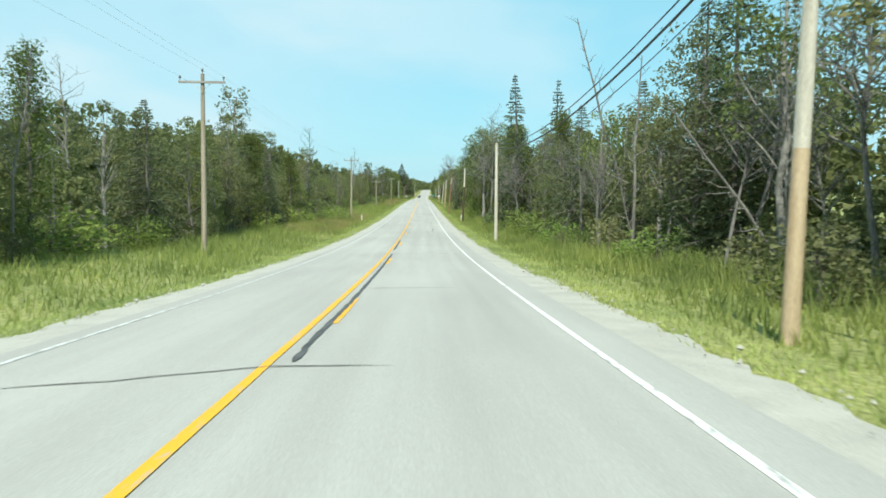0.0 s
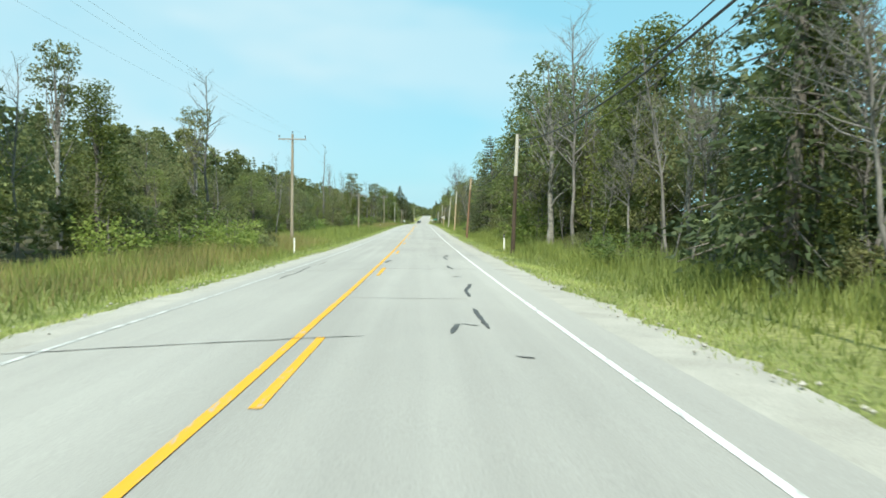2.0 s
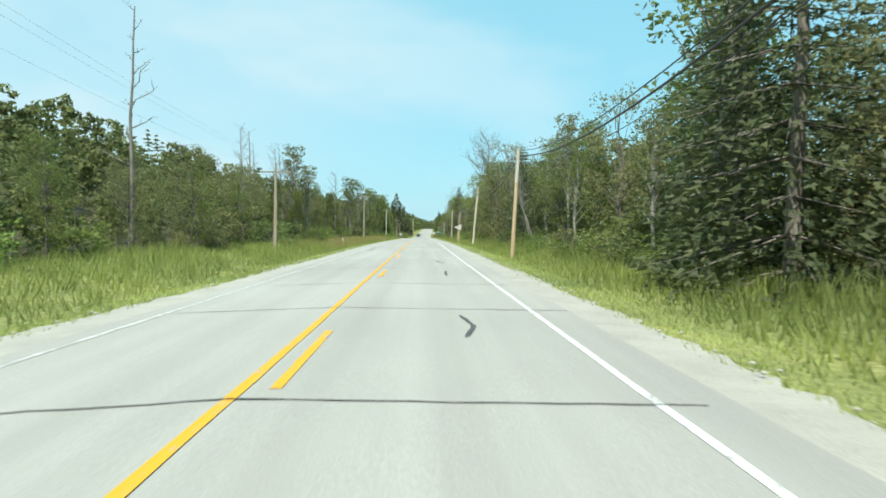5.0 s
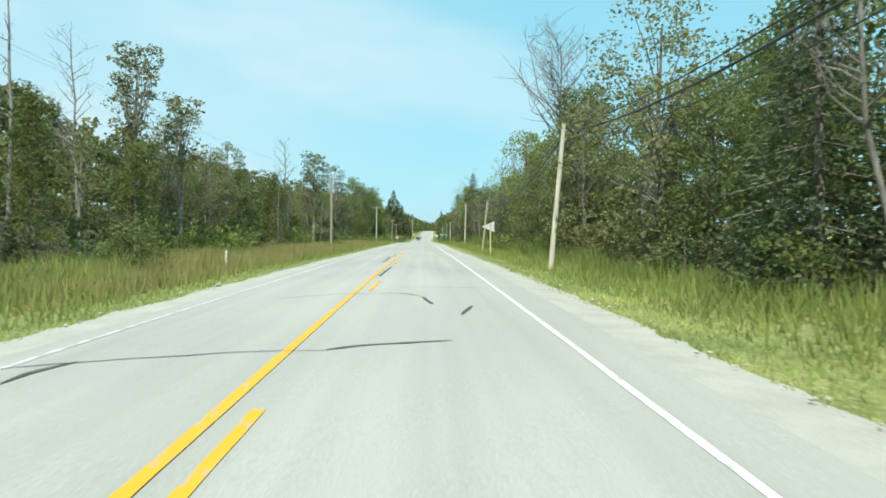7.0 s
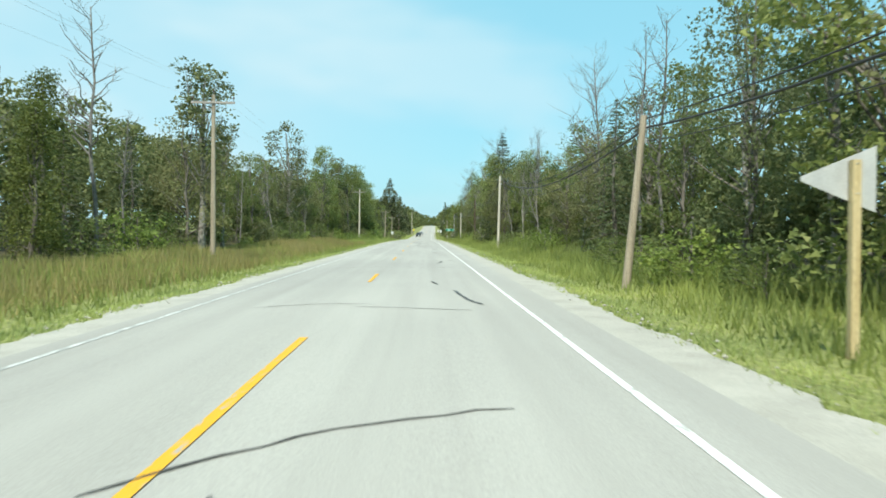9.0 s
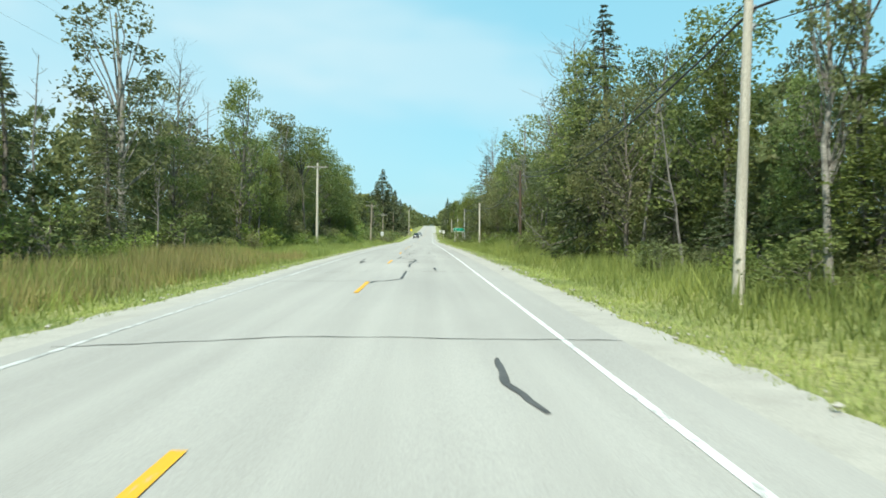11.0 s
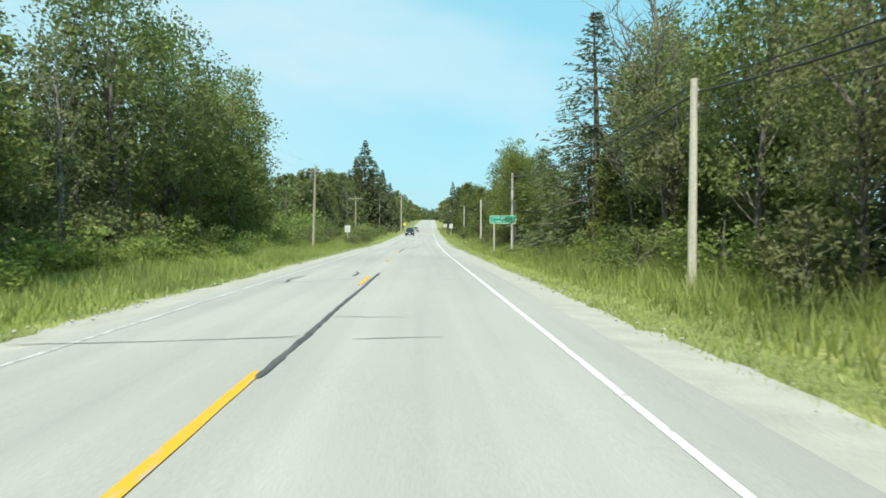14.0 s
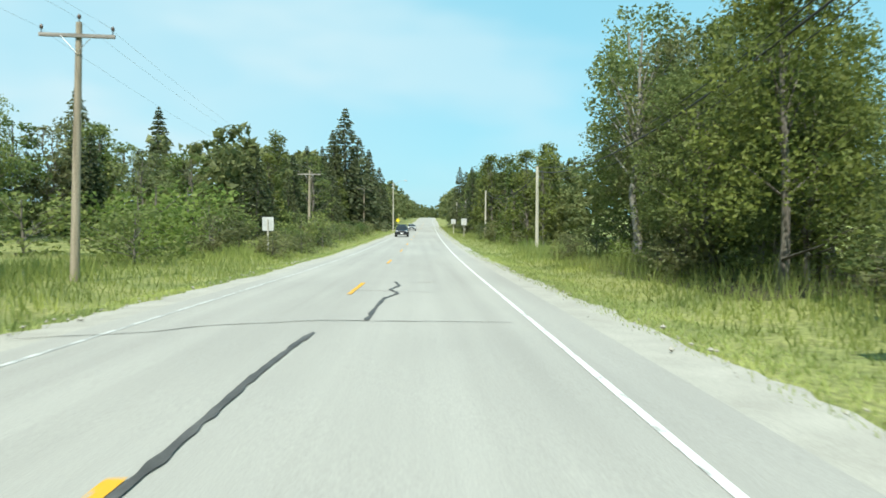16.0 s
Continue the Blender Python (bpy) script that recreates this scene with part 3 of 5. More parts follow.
def broadleaf(h, r, low, seed, clumps=46, per=34, L=0.30, W=0.19, cone=0.0, step=2):
    """Trunk with limbs, and clumps of leaves with gaps between them."""
    rng = np.random.default_rng(seed)
    wood = Build()
    lean = rng.normal(0, 0.03 * h, 2)
    spine = crooked((0, 0, -0.3), (lean[0], lean[1], h * 0.93), 7, 0.06 * h / 6, rng)
    r0 = 0.012 * h + 0.03
    wood.tube(spine, [r0 * (1.25 if i == 0 else 1) * (1 - 0.13 * i) for i in range(7)], 7)
    cs = []
    for k in range(clumps):
        z = low + (1 - low) * rng.beta(1.25, 1.15)
        a = rng.uniform(0, 2 * math.pi)
        wide = r * (1 - cone * (z - low) / (1 - low)) * math.sqrt(max(0.05, 1 - ((z - (0.42 + 0.3 * low)) / 0.62) ** 2 * (1 - cone * 0.6)))
        d = wide * rng.uniform(0.35, 1.08) ** 0.7
        cs.append((lean[0] * z + d * math.cos(a), lean[1] * z + d * math.sin(a), z * h))
    for k in range(0, clumps, step):
        c = np.array(cs[k])
        t = max(0.12, (c[2] / h) * 0.72)
        root = np.array(spine[0]) * (1 - t) + np.array(spine[-1]) * t
        wood.tube(crooked(root, c, 3, 0.12, rng), [r0 * 0.4 * (1 - 0.5 * t), r0 * 0.25 * (1 - 0.5 * t), 0.012], 3, False)
    size = rng.uniform(0.35, 0.85, clumps) * (r / 2.6) ** 0.5
    puff = rng.normal(0, 1, (clumps, per, 3))
    puff *= (rng.uniform(0.15, 1, (clumps, per, 1)) ** 0.45) / (np.linalg.norm(puff, axis=2, keepdims=True) + 1e-9)
    C = (np.array(cs)[:, None] + puff * (size * 1.35)[:, None, None] * [1, 1, 0.7]).reshape(-1, 3)
    C[:, 2] = np.maximum(C[:, 2], 0.15)
    v, f = leaves(C, L, W, rng, 0.35)
    return wood, v, f


def spruce(h, r, seed, low=0.05, per=6, whorls=None, L=0.42, W=0.15, sparse=0.0):
    """Straight trunk with drooping whorls that narrow to a point."""
    rng = np.random.default_rng(seed)
    wood = Build().tube([(0, 0, -0.3), (0.02 * h, 0, h * 0.5), (0.0, 0.01 * h, h)], [0.012 * h + 0.03, 0.008 * h + 0.02, 0.012], 7)
    whorls = whorls or int(h * 3.0)
    C, D, S = [], [], []
    for i in range(whorls):
        t = low + (1 - low) * (i + rng.uniform(0, 0.6)) / whorls
        reach = r * (1 - t) ** 0.82 * rng.uniform(0.8, 1.1) + 0.05
        few = max(2, int(per * (0.55 + 0.75 * (1 - t))))
        for a in rng.uniform(0, 2 * math.pi) + np.arange(7) * 2 * math.pi / 7 + rng.normal(0, 0.2, 7):
            if rng.random() < sparse:
                continue
            q = reach * rng.uniform(0.7, 1.1)
            d = np.array([math.cos(a), math.sin(a), 0])
            tip = d * q + [0, 0, t * h - 0.28 * q + (0.25 * q if t > 0.7 else 0)]
            if i % 2 == 0:
                wood.tube([(0, 0, t * h), tuple(tip)], [0.03, 0.008], 3, False) if i % 4 == 0 else None
            s = np.sqrt(rng.uniform(0.05, 1, few))[:, None]
            p = d * q * s + np.array([0, 0, t * h]) + (tip - d * q - [0, 0, t * h]) * s ** 1.4
            C.append(p + rng.normal(0, 0.02 + 0.06 * q, (few, 3)) * [1, 1, 0.5])
            D.append(np.repeat((d + [0, 0, -0.3])[None], few, 0))
            S.append(np.full((few, 1), 0.62 + 0.5 * (1 - t)))
    size = np.concatenate(S)
    v, f = leaves(np.concatenate(C), L * size, W * size, rng, 0.2, np.concatenate(D))
    return wood, v, f


def snag(h, seed, limbs=26, r0=0.13, spread=0.32, twigs=3, start=0.35):
    """A bare tree: trunk, rising limbs and twigs."""
    rng = np.random.default_rng(seed)
    wood, trunk = Build(), Build()
    spine = crooked((0, 0, -0.3), (rng.normal(0, 0.03 * h), rng.normal(0, 0.03 * h), h), 8, 0.03 * h / 4, rng)
    trunk.tube(spine, [r0 * (1 - 0.125 * i) + 0.01 for i in range(8)], 7)
    sp = np.array(spine)
    for k in range(limbs):
        t = start + (1 - start) * (k + rng.random()) / limbs
        root = np.array([np.interp(t * 7, range(8), sp[:, j]) for j in range(3)])
        a = rng.uniform(0, 6.283)
        ln = h * spread * (1.05 - 0.75 * t) * rng.uniform(0.6, 1.2)
        tip = root + ln * np.array([math.cos(a) * 0.8, math.sin(a) * 0.8, rng.uniform(0.35, 1.0)])
        path = crooked(root, tip, 4, 0.07 * ln, rng)
        rr = r0 * (1 - t) * 0.5 + 0.014
        wood.tube(path, [rr, rr * 0.75, rr * 0.5, 0.007], 4, False)
        for j in range(twigs):
            s = rng.uniform(0.3, 0.95)
            b = np.array(path[0]) * (1 - s) + np.array(path[3]) * s
            e = b + ln * 0.4 * np.array([rng.normal(0, 0.6), rng.normal(0, 0.6), rng.uniform(0.2, 0.9)])
            wood.tube([tuple(b), tuple((b + e) / 2 + rng.normal(0, 0.04, 3)), tuple(e)], [rr * 0.45, rr * 0.3, 0.005], 3, False)
    return trunk, wood


KINDS = {}


def kind(key, made, bark, leaf):
    if len(made) == 2:
        KINDS[key] = (made[0].mesh(key + "_wood", bark, True), made[1].mesh(key + "_crown", bark, True))
    else:
        wood, v, f = made
        KINDS[key] = (wood.mesh(key + "_wood", bark, True), mesh_of(key + "_crown", v, f, leaf))


for i in range(4):
    kind(f"broad{i}", broadleaf(10, (2.3, 2.7, 2.1, 2.9)[i], (0.06, 0.12, 0.2, 0.04)[i], 11 + i, 84, 74, 0.155, 0.108, 0.0, 3), M_BARK, M_LEAF if i % 2 == 0 else M_LEAF2)
for i in range(2):
    kind(f"broad{4 + i}", broadleaf(10, (2.7, 2.9)[i], (0.3, 0.26)[i], 17 + i, 84, 84, 0.15, 0.108, 0.0, 3), M_BARK, (M_LEAF, M_LEAF2)[i])
for i in range(3):
    kind(f"aspen{i}", broadleaf(10, (1.3, 1.6, 1.1)[i], (0.3, 0.42, 0.5)[i], 31 + i, 42, 48, 0.15, 0.115), M_BIRCH, (M_LEAF2, M_LEAF, M_LEAF2)[i])
for i in range(3):
    kind(f"spruce{i}", spruce(10, (2.7, 2.1, 3.2)[i], 41 + i, 0.04, 19, 54, 0.20, 0.085, (0.05, 0.3, 0.08)[i]), M_BARK, M_NEEDLE)
for i in range(2):
    kind(f"cedar{i}", broadleaf(10, 1.9 + 0.25 * i, 0.03, 51 + i, 110, 68, 0.165, 0.088, 0.75, 6), M_BARK, M_CEDAR)
for i in range(4):
    kind(f"snag{i}", snag(10, 61 + i, (26, 14, 40, 46)[i], (0.1, 0.08, 0.10, 0.11)[i], (0.3, 0.16, 0.42, 0.62)[i], (4, 2, 6, 8)[i], (0.4, 0.3, 0.35, 0.5)[i]), M_DEAD, None)
for i in range(3):
    kind(f"shrub{i}", broadleaf(2.0, (1.1, 1.4, 0.9)[i], 0.02, 71 + i, 28, 40, 0.135, 0.095), M_BARK, (M_SHRUB, M_LEAF, M_LEAF2)[i])

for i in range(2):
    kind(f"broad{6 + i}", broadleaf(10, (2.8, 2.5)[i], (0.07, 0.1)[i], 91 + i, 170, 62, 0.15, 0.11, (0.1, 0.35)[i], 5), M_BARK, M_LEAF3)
kind("broad8", broadleaf(10, 3.0, 0.24, 95, 170, 62, 0.15, 0.11, 0.15, 5), M_BARK, M_LEAF)
kind("broad9", broadleaf(10, 2.35, 0.7, 97, 80, 66, 0.15, 0.11, 0.0, 4), M_BARK, M_LEAF)
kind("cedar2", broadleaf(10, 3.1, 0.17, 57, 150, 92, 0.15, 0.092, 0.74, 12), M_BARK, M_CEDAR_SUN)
for i in (0, 1, 3):
    kind(f"distant_broad{i}", broadleaf(10, (2.3, 2.7, 2.1, 2.9)[i], (0.06, 0.12, 0.2, 0.04)[i], 11 + i, 60, 32, 0.30, 0.21), M_BARK, M_LEAF if i % 2 == 0 else M_LEAF2)
for i in range(3):
    kind(f"distant_spruce{i}", spruce(10, (2.7, 2.1, 3.2)[i], 44 + i, 0.04, 13, 46, 0.36, 0.2), M_BARK, M_NEEDLE)
for i in range(2):
    kind(f"distant_cedar{i}", broadleaf(10, 1.9 + 0.25 * i, 0.03, 51 + i, 80, 28, 0.32, 0.16, 0.75), M_BARK, M_CEDAR)

TREE_WORDS = {
    "broad": ("leafy green broadleaf tree at the forest edge", "tree", "tree"), "aspen": ("slender pale-barked tree with thin dull green crown", "tree", "tree"),
    "spruce": ("dark green spruce with drooping branches", "conifer", "spruce_tree"), "cedar": ("dense yellow-green cedar leafy to the ground", "conifer", "cedar_tree"),
    "snag": ("bare grey dead tree with thin twigs", "dead tree", "dead_tree"), "shrub": ("low leafy green shrub in the roadside grass", "shrub", "shrub"),
}


def plant(key, x, y, h, turn=0.0, wide=1.0, label="", lean=0.0):
    if y > 487 and "distant_" + key in KINDS:
        wood, crown = KINDS["distant_" + key]
    else:
        wood, crown = KINDS[key]
    base = "".join(c for c in key if c.isalpha())
    words, cat, name = TREE_WORDS[base]
    s = h / (2.0 if base == "shrub" else 10.0)
    m = pose(x, y, float(lay(x, y)) - 0.03, 0, lean, 0) @ pose(0, 0, 0, 0, 0, turn) @ Matrix.Diagonal((s * wide, s * wide, s, 1))
    t = thing(name, m, label or words, cat, "roadside trees" if base != "shrub" else "roadside shrubs")
    part("trunk", wood, t)
    if crown:
        part("crown", crown, t)
    return t


rng = np.random.default_rng(5)


def pick(table, rng):
    keys, w = zip(*table)
    w = np.array(w, float)
    return keys[rng.choice(len(keys), p=w / w.sum())]


MIX_R = [("broad0", 3), ("broad1", 2.5), ("broad2", 2), ("broad3", 2.5), ("aspen0", 1.6), ("aspen1", 1.6), ("aspen2", 1.6), ("spruce0", 1.0), ("spruce1", 1.0), ("cedar0", 2), ("snag0", 1.0), ("snag1", 1.4)]
MIX_L = [("broad0", 2), ("broad1", 2), ("broad3", 2), ("aspen0", 1.4), ("aspen2", 1.6), ("spruce0", 1.2), ("spruce1", 1.0), ("cedar0", 1.5), ("snag0", 1.3), ("snag1", 2.0)]
MIX_LOW = [("broad0", 2), ("broad3", 3), ("broad1", 2), ("cedar1", 1), ("snag1", 0.8)]
MIX_FIR = [("spruce0", 3), ("spruce2", 2), ("cedar0", 2), ("cedar1", 2), ("broad0", 1)]
MIX_BACK = [("broad1", 2), ("broad3", 2), ("broad0", 2), ("spruce2", 1.2), ("cedar1", 1)]
MIX_DARK = [("spruce0", 1.7), ("spruce2", 1.3), ("cedar0", 2.6), ("cedar1", 2), ("broad1", 2.2), ("broad3", 2.0), ("aspen0", 1), ("aspen2", 1), ("snag0", 1.2), ("snag1", 1.6), ("snag2", 0.6)]
MIX_TALL = [("broad4", 4), ("broad5", 4), ("broad2", 2), ("aspen1", 1.5), ("aspen0", 1), ("cedar0", 1.6), ("spruce0", 1.2), ("snag1", 1)]
MIX_CEDAR = [("cedar0", 3), ("cedar1", 3), ("broad0", 1)]


def right_height(y):
    return np.interp(y, [-60, 0, 30, 60, 80, 110, 130, 170, 210, 250, 290, 320, 345, 400, 425, 450, 520, 620, 700], [11, 9.4, 8.8, 9, 10, 11.5, 10.5, 9, 10.5, 10.5, 8.5, 9, 11, 11, 12.5, 9.5, 9.5, 13, 12])


def left_height(y):
    return np.interp(y, [-60, 0, 45, 57, 80, 93, 110, 160, 215, 240, 300, 340, 380, 420, 440, 460, 520, 600, 700], [8, 7.8, 8.0, 10.2, 10.0, 7.6, 6.4, 6, 6.5, 8.5, 9, 10.5, 12, 11.5, 11.5, 11, 11, 15, 13])


def field_gap(y):
    return 427.5 < y < 447 or 469 < y < 489


# the edge of the woods on both sides
y = -8.0
while y < 640:
    if not field_gap(y):
        h = right_height(y) * rng.uniform(0.7, 1.12)
        key = pick(MIX_CEDAR if y > 489 else MIX_DARK if y < 130 else MIX_TALL if y > 325 else MIX_R, rng)
        if 411 < y < 428:
            key, h = ("cedar0" if h > 12 else "cedar1"), h * 0.55
        plant(key, (10.2 if y < 395 else 11.2) + float(bend(y)) + rng.uniform(-0.8, 2.6), y, h, rng.uniform(0, 360), rng.uniform(0.8, 1.1))
    y += rng.uniform(2.9, 4.5) if y < 480 else rng.uniform(4, 6)
y = 8.0
while y < 640:
    gap = 447 < y < 505
    h = left_height(y) * rng.uniform(0.7, 1.15)
    x = (-16.2 if not gap else -34.0) - rng.uniform(-0.6, 3.0)
    plant(pick(MIX_BACK if gap else MIX_FIR if y > 447 else MIX_LOW if 95 < y < 215 else MIX_DARK if y < 95 else MIX_L, rng), x, y, h, rng.uniform(0, 360), rng.uniform(0.85, 1.15))
    y += rng.uniform(3.3, 5.2) if y < 480 else rng.uniform(5, 7)

# single trees that stand out
for key, x, yy, h, wide in [
    ("spruce1", 8.9, 72, 15.0, 0.95), ("spruce1", 12.2, 67, 13.6, 0.9), ("aspen0", 8.6, 104, 12.5, 1.3), ("snag2", 9.4, 100, 14.0, 0.8), ("snag1", 10.2, 36, 9.5, 1.3), ("snag2", 10.6, 17, 9.5, 0.9), ("aspen1", 10.4, 21, 9.5, 1.0), ("spruce0", 11.0, 26, 11.0, 1.0), ("aspen0", 9.6, 14, 9.0, 1.1), ("broad3", 11.2, 106, 12.0, 1.0), ("cedar1", 12.2, 99, 12.5, 1.1), ("broad6", 12.4, 110, 12.5, 0.9), ("cedar0", 11.2, 91, 11.5, 1.2),
    ("aspen1", 9.6, 40, 7.5, 1.0), ("spruce0", 11.5, 30, 12.0, 0.8), ("broad7", 10.0, 120, 13.0, 1.0), ("broad3", 10.8, 123, 12.0, 1.1), ("aspen1", 11.6, 113, 14.0, 1.0), ("spruce0", 9.0, 153, 13.0, 1.15), ("aspen1", 9.6, 158, 13.0, 1.2),
    ("snag3", 9.2, 237.6, 14.0, 0.8), ("broad0", 9.8, 257, 11.5, 1.0), ("snag0", 10.2, 274, 10.5, 0.9), ("snag0", 11.0, 280, 11.5, 0.8), ("snag2", 11.2, 288, 12.0, 0.8),
    ("snag0", 10.2, 309, 10.0, 0.9), ("snag0", 10.6, 313, 11.0, 0.9), ("spruce0", 9.9, 336, 14.0, 1.05), ("snag2", 11.0, 345, 14.5, 0.9), ("aspen1", 11.2, 374, 14.0, 1.2),
    ("aspen0", 10.2, 381, 11.5, 1.0), ("snag2", 11.3, 408, 16.0, 0.8), ("broad1", 13.6, 411.5, 10.5, 1.0), ("spruce2", 10.7, 419.6, 15.0, 1.3), ("cedar0", 11.6, 415.5, 10.8, 1.2), ("cedar1", 11.2, 423.0, 8.4, 1.3), ("cedar0", 12.6, 425.5, 6.6, 1.3), ("spruce0", 8.9, 156, 11.0, 1.1)]:
    plant(key, x, yy, h, x * 40, wide)
for key, x, yy, h, wide in [
    ("cedar2", 8.95, 445.0, 9.1, 0.95), ("broad4", 12.1, 449.0, 7.3, 1.1), ("broad4", 13.6, 453.0, 8.0, 1.1), ("broad5", 15.0, 457.0, 8.0, 1.1), ("broad5", 16.5, 461.0, 8.5, 1.1), ("broad5", 11.4, 451.5, 7.8, 0.95), ("aspen1", 9.6, 459, 11.0, 1.2), ("broad0", 11.6, 464, 10.5, 1.0), ("broad3", 11.6, 458, 10.0, 0.9), ("broad0", 12.3, 453.5, 9.5, 1.0), ("broad3", 12.0, 461, 8.0, 1.2), ("aspen1", 11.8, 467, 13.0, 1.0), ("broad1", 12.4, 463, 9.5, 0.9),
    ("cedar1", 11.6, 456, 9.5, 1.2), ("broad8", 9.3, 451.0, 6.6, 1.1), ("broad6", 11.6, 447.6, 5.6, 1.15), ("broad8", 10.4, 446.6, 5.6, 1.1), ("broad8", 11.2, 456.5, 7.6, 1.1), ("broad8", 12.4, 452.0, 6.0, 1.0), ("broad8", 12.6, 462.5, 9.0, 1.0),
    ("broad6", 11.2, 465.5, 8.5, 1.0), ("broad6", 13.6, 457.0, 5.5, 1.1), ("cedar1", 10.2, 496, 8.6, 1.2),
    ("cedar0", 9.8, 503, 8.2, 1.2), ("cedar1", 10.0, 527, 11.0, 1.1), ("cedar0", 10.4, 516, 10.0, 1.2), ("cedar1", 10.8, 543, 11.0, 1.2), ("cedar0", 11.0, 551, 11.5, 1.2), ("cedar1", 11.0, 574, 11.5, 1.2), ("cedar0", 11.4, 588, 12.0, 1.2), ("spruce2", 11.2, 603, 13.5, 0.9), ("spruce0", 9.6, 560, 12.0, 0.9), ("spruce2", 10.8, 622, 16.0, 0.8),
    ("snag0", -17.0, 114, 13.0, 1.0), ("aspen0", -20.2, 82, 14.5, 1.0), ("snag0", -23.0, 87, 11.0, 0.8), ("aspen2", -19.5, 95, 11.0, 1.0), ("snag1", -16.2, 177, 13.5, 1.2), ("snag0", -17.0, 152, 9.5, 0.8), ("snag0", -17.0, 142, 9.0, 0.8), ("aspen2", -17.2, 111, 10.0, 1.0), ("snag0", -18.5, 40, 9.5, 1.0), ("spruce0", -16.5, 44, 7.8, 0.9), ("spruce0", -17.5, 63, 9.0, 0.9),
    ("cedar0", -16.0, 31, 8.6, 0.9), ("spruce0", -15.6, 76, 6.5, 1.1), ("aspen2", -17.0, 233, 12.4, 1.0), ("aspen2", -16.0, 238, 10.4, 1.2), ("snag0", -18.0, 228, 11.5, 0.8), ("snag0", -20.5, 221, 12.5, 0.9), ("snag1", -21.0, 227, 13.0, 1.4), ("snag0", -19.5, 239, 12.5, 0.7),
    ("snag1", -19.0, 222, 11.0, 1.0), ("snag0", -17.0, 281, 12.7, 1.0), ("aspen2", -15.4, 294, 13.0, 1.3), ("aspen2", -16.4, 303, 10.0, 1.0), ("snag1", -15.8, 270, 7.5, 1.0)]:
    plant(key, x, yy, h, x * 40, wide)
for key, x, yy, h, wide in [
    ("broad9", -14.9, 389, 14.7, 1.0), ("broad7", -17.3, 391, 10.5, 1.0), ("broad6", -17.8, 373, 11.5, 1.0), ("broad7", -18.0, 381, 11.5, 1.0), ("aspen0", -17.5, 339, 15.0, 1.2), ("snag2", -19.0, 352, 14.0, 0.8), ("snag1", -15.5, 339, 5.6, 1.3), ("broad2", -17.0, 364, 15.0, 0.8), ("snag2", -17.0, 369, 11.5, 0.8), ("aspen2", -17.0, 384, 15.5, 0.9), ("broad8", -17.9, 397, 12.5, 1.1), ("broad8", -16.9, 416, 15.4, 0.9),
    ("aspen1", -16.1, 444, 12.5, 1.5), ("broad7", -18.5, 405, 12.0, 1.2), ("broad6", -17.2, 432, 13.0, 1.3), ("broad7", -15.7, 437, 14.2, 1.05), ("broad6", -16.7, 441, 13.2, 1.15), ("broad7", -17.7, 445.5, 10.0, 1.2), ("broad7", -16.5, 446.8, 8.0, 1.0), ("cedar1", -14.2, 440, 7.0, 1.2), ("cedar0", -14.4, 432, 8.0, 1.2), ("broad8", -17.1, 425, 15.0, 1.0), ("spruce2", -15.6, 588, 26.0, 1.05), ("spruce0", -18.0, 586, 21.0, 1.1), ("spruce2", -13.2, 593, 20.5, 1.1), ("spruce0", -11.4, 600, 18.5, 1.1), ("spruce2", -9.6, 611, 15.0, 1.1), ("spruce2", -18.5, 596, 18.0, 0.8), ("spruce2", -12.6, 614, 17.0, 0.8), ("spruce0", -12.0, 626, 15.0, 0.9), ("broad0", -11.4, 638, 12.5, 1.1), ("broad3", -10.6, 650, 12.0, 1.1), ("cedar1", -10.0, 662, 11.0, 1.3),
    ("spruce0", -14.6, 604, 17.5, 0.8), ("spruce2", -19.5, 580, 17.0, 0.8), ("spruce0", -32.0, 521, 15.5, 1.0), ("spruce2", -38.0, 512, 16.0, 0.9), ("broad1", -20.0, 512, 8.0, 1.3),
    ("broad0", -23.0, 505, 9.0, 1.3), ("broad3", -26.0, 498, 8.0, 1.3)]:
    plant(key, x, yy, h, x * 40, wide)

y = 458.0
while y < 522:
    plant(pick([("spruce0", 2), ("spruce2", 2), ("cedar1", 2), ("broad0", 2), ("broad1", 2)], rng), -33.5 + rng.uniform(-2.5, 1.5), y, rng.uniform(9.0, 11.5), rng.uniform(0, 360), rng.uniform(1.0, 1.3))
    y += rng.uniform(2.2, 3.6)

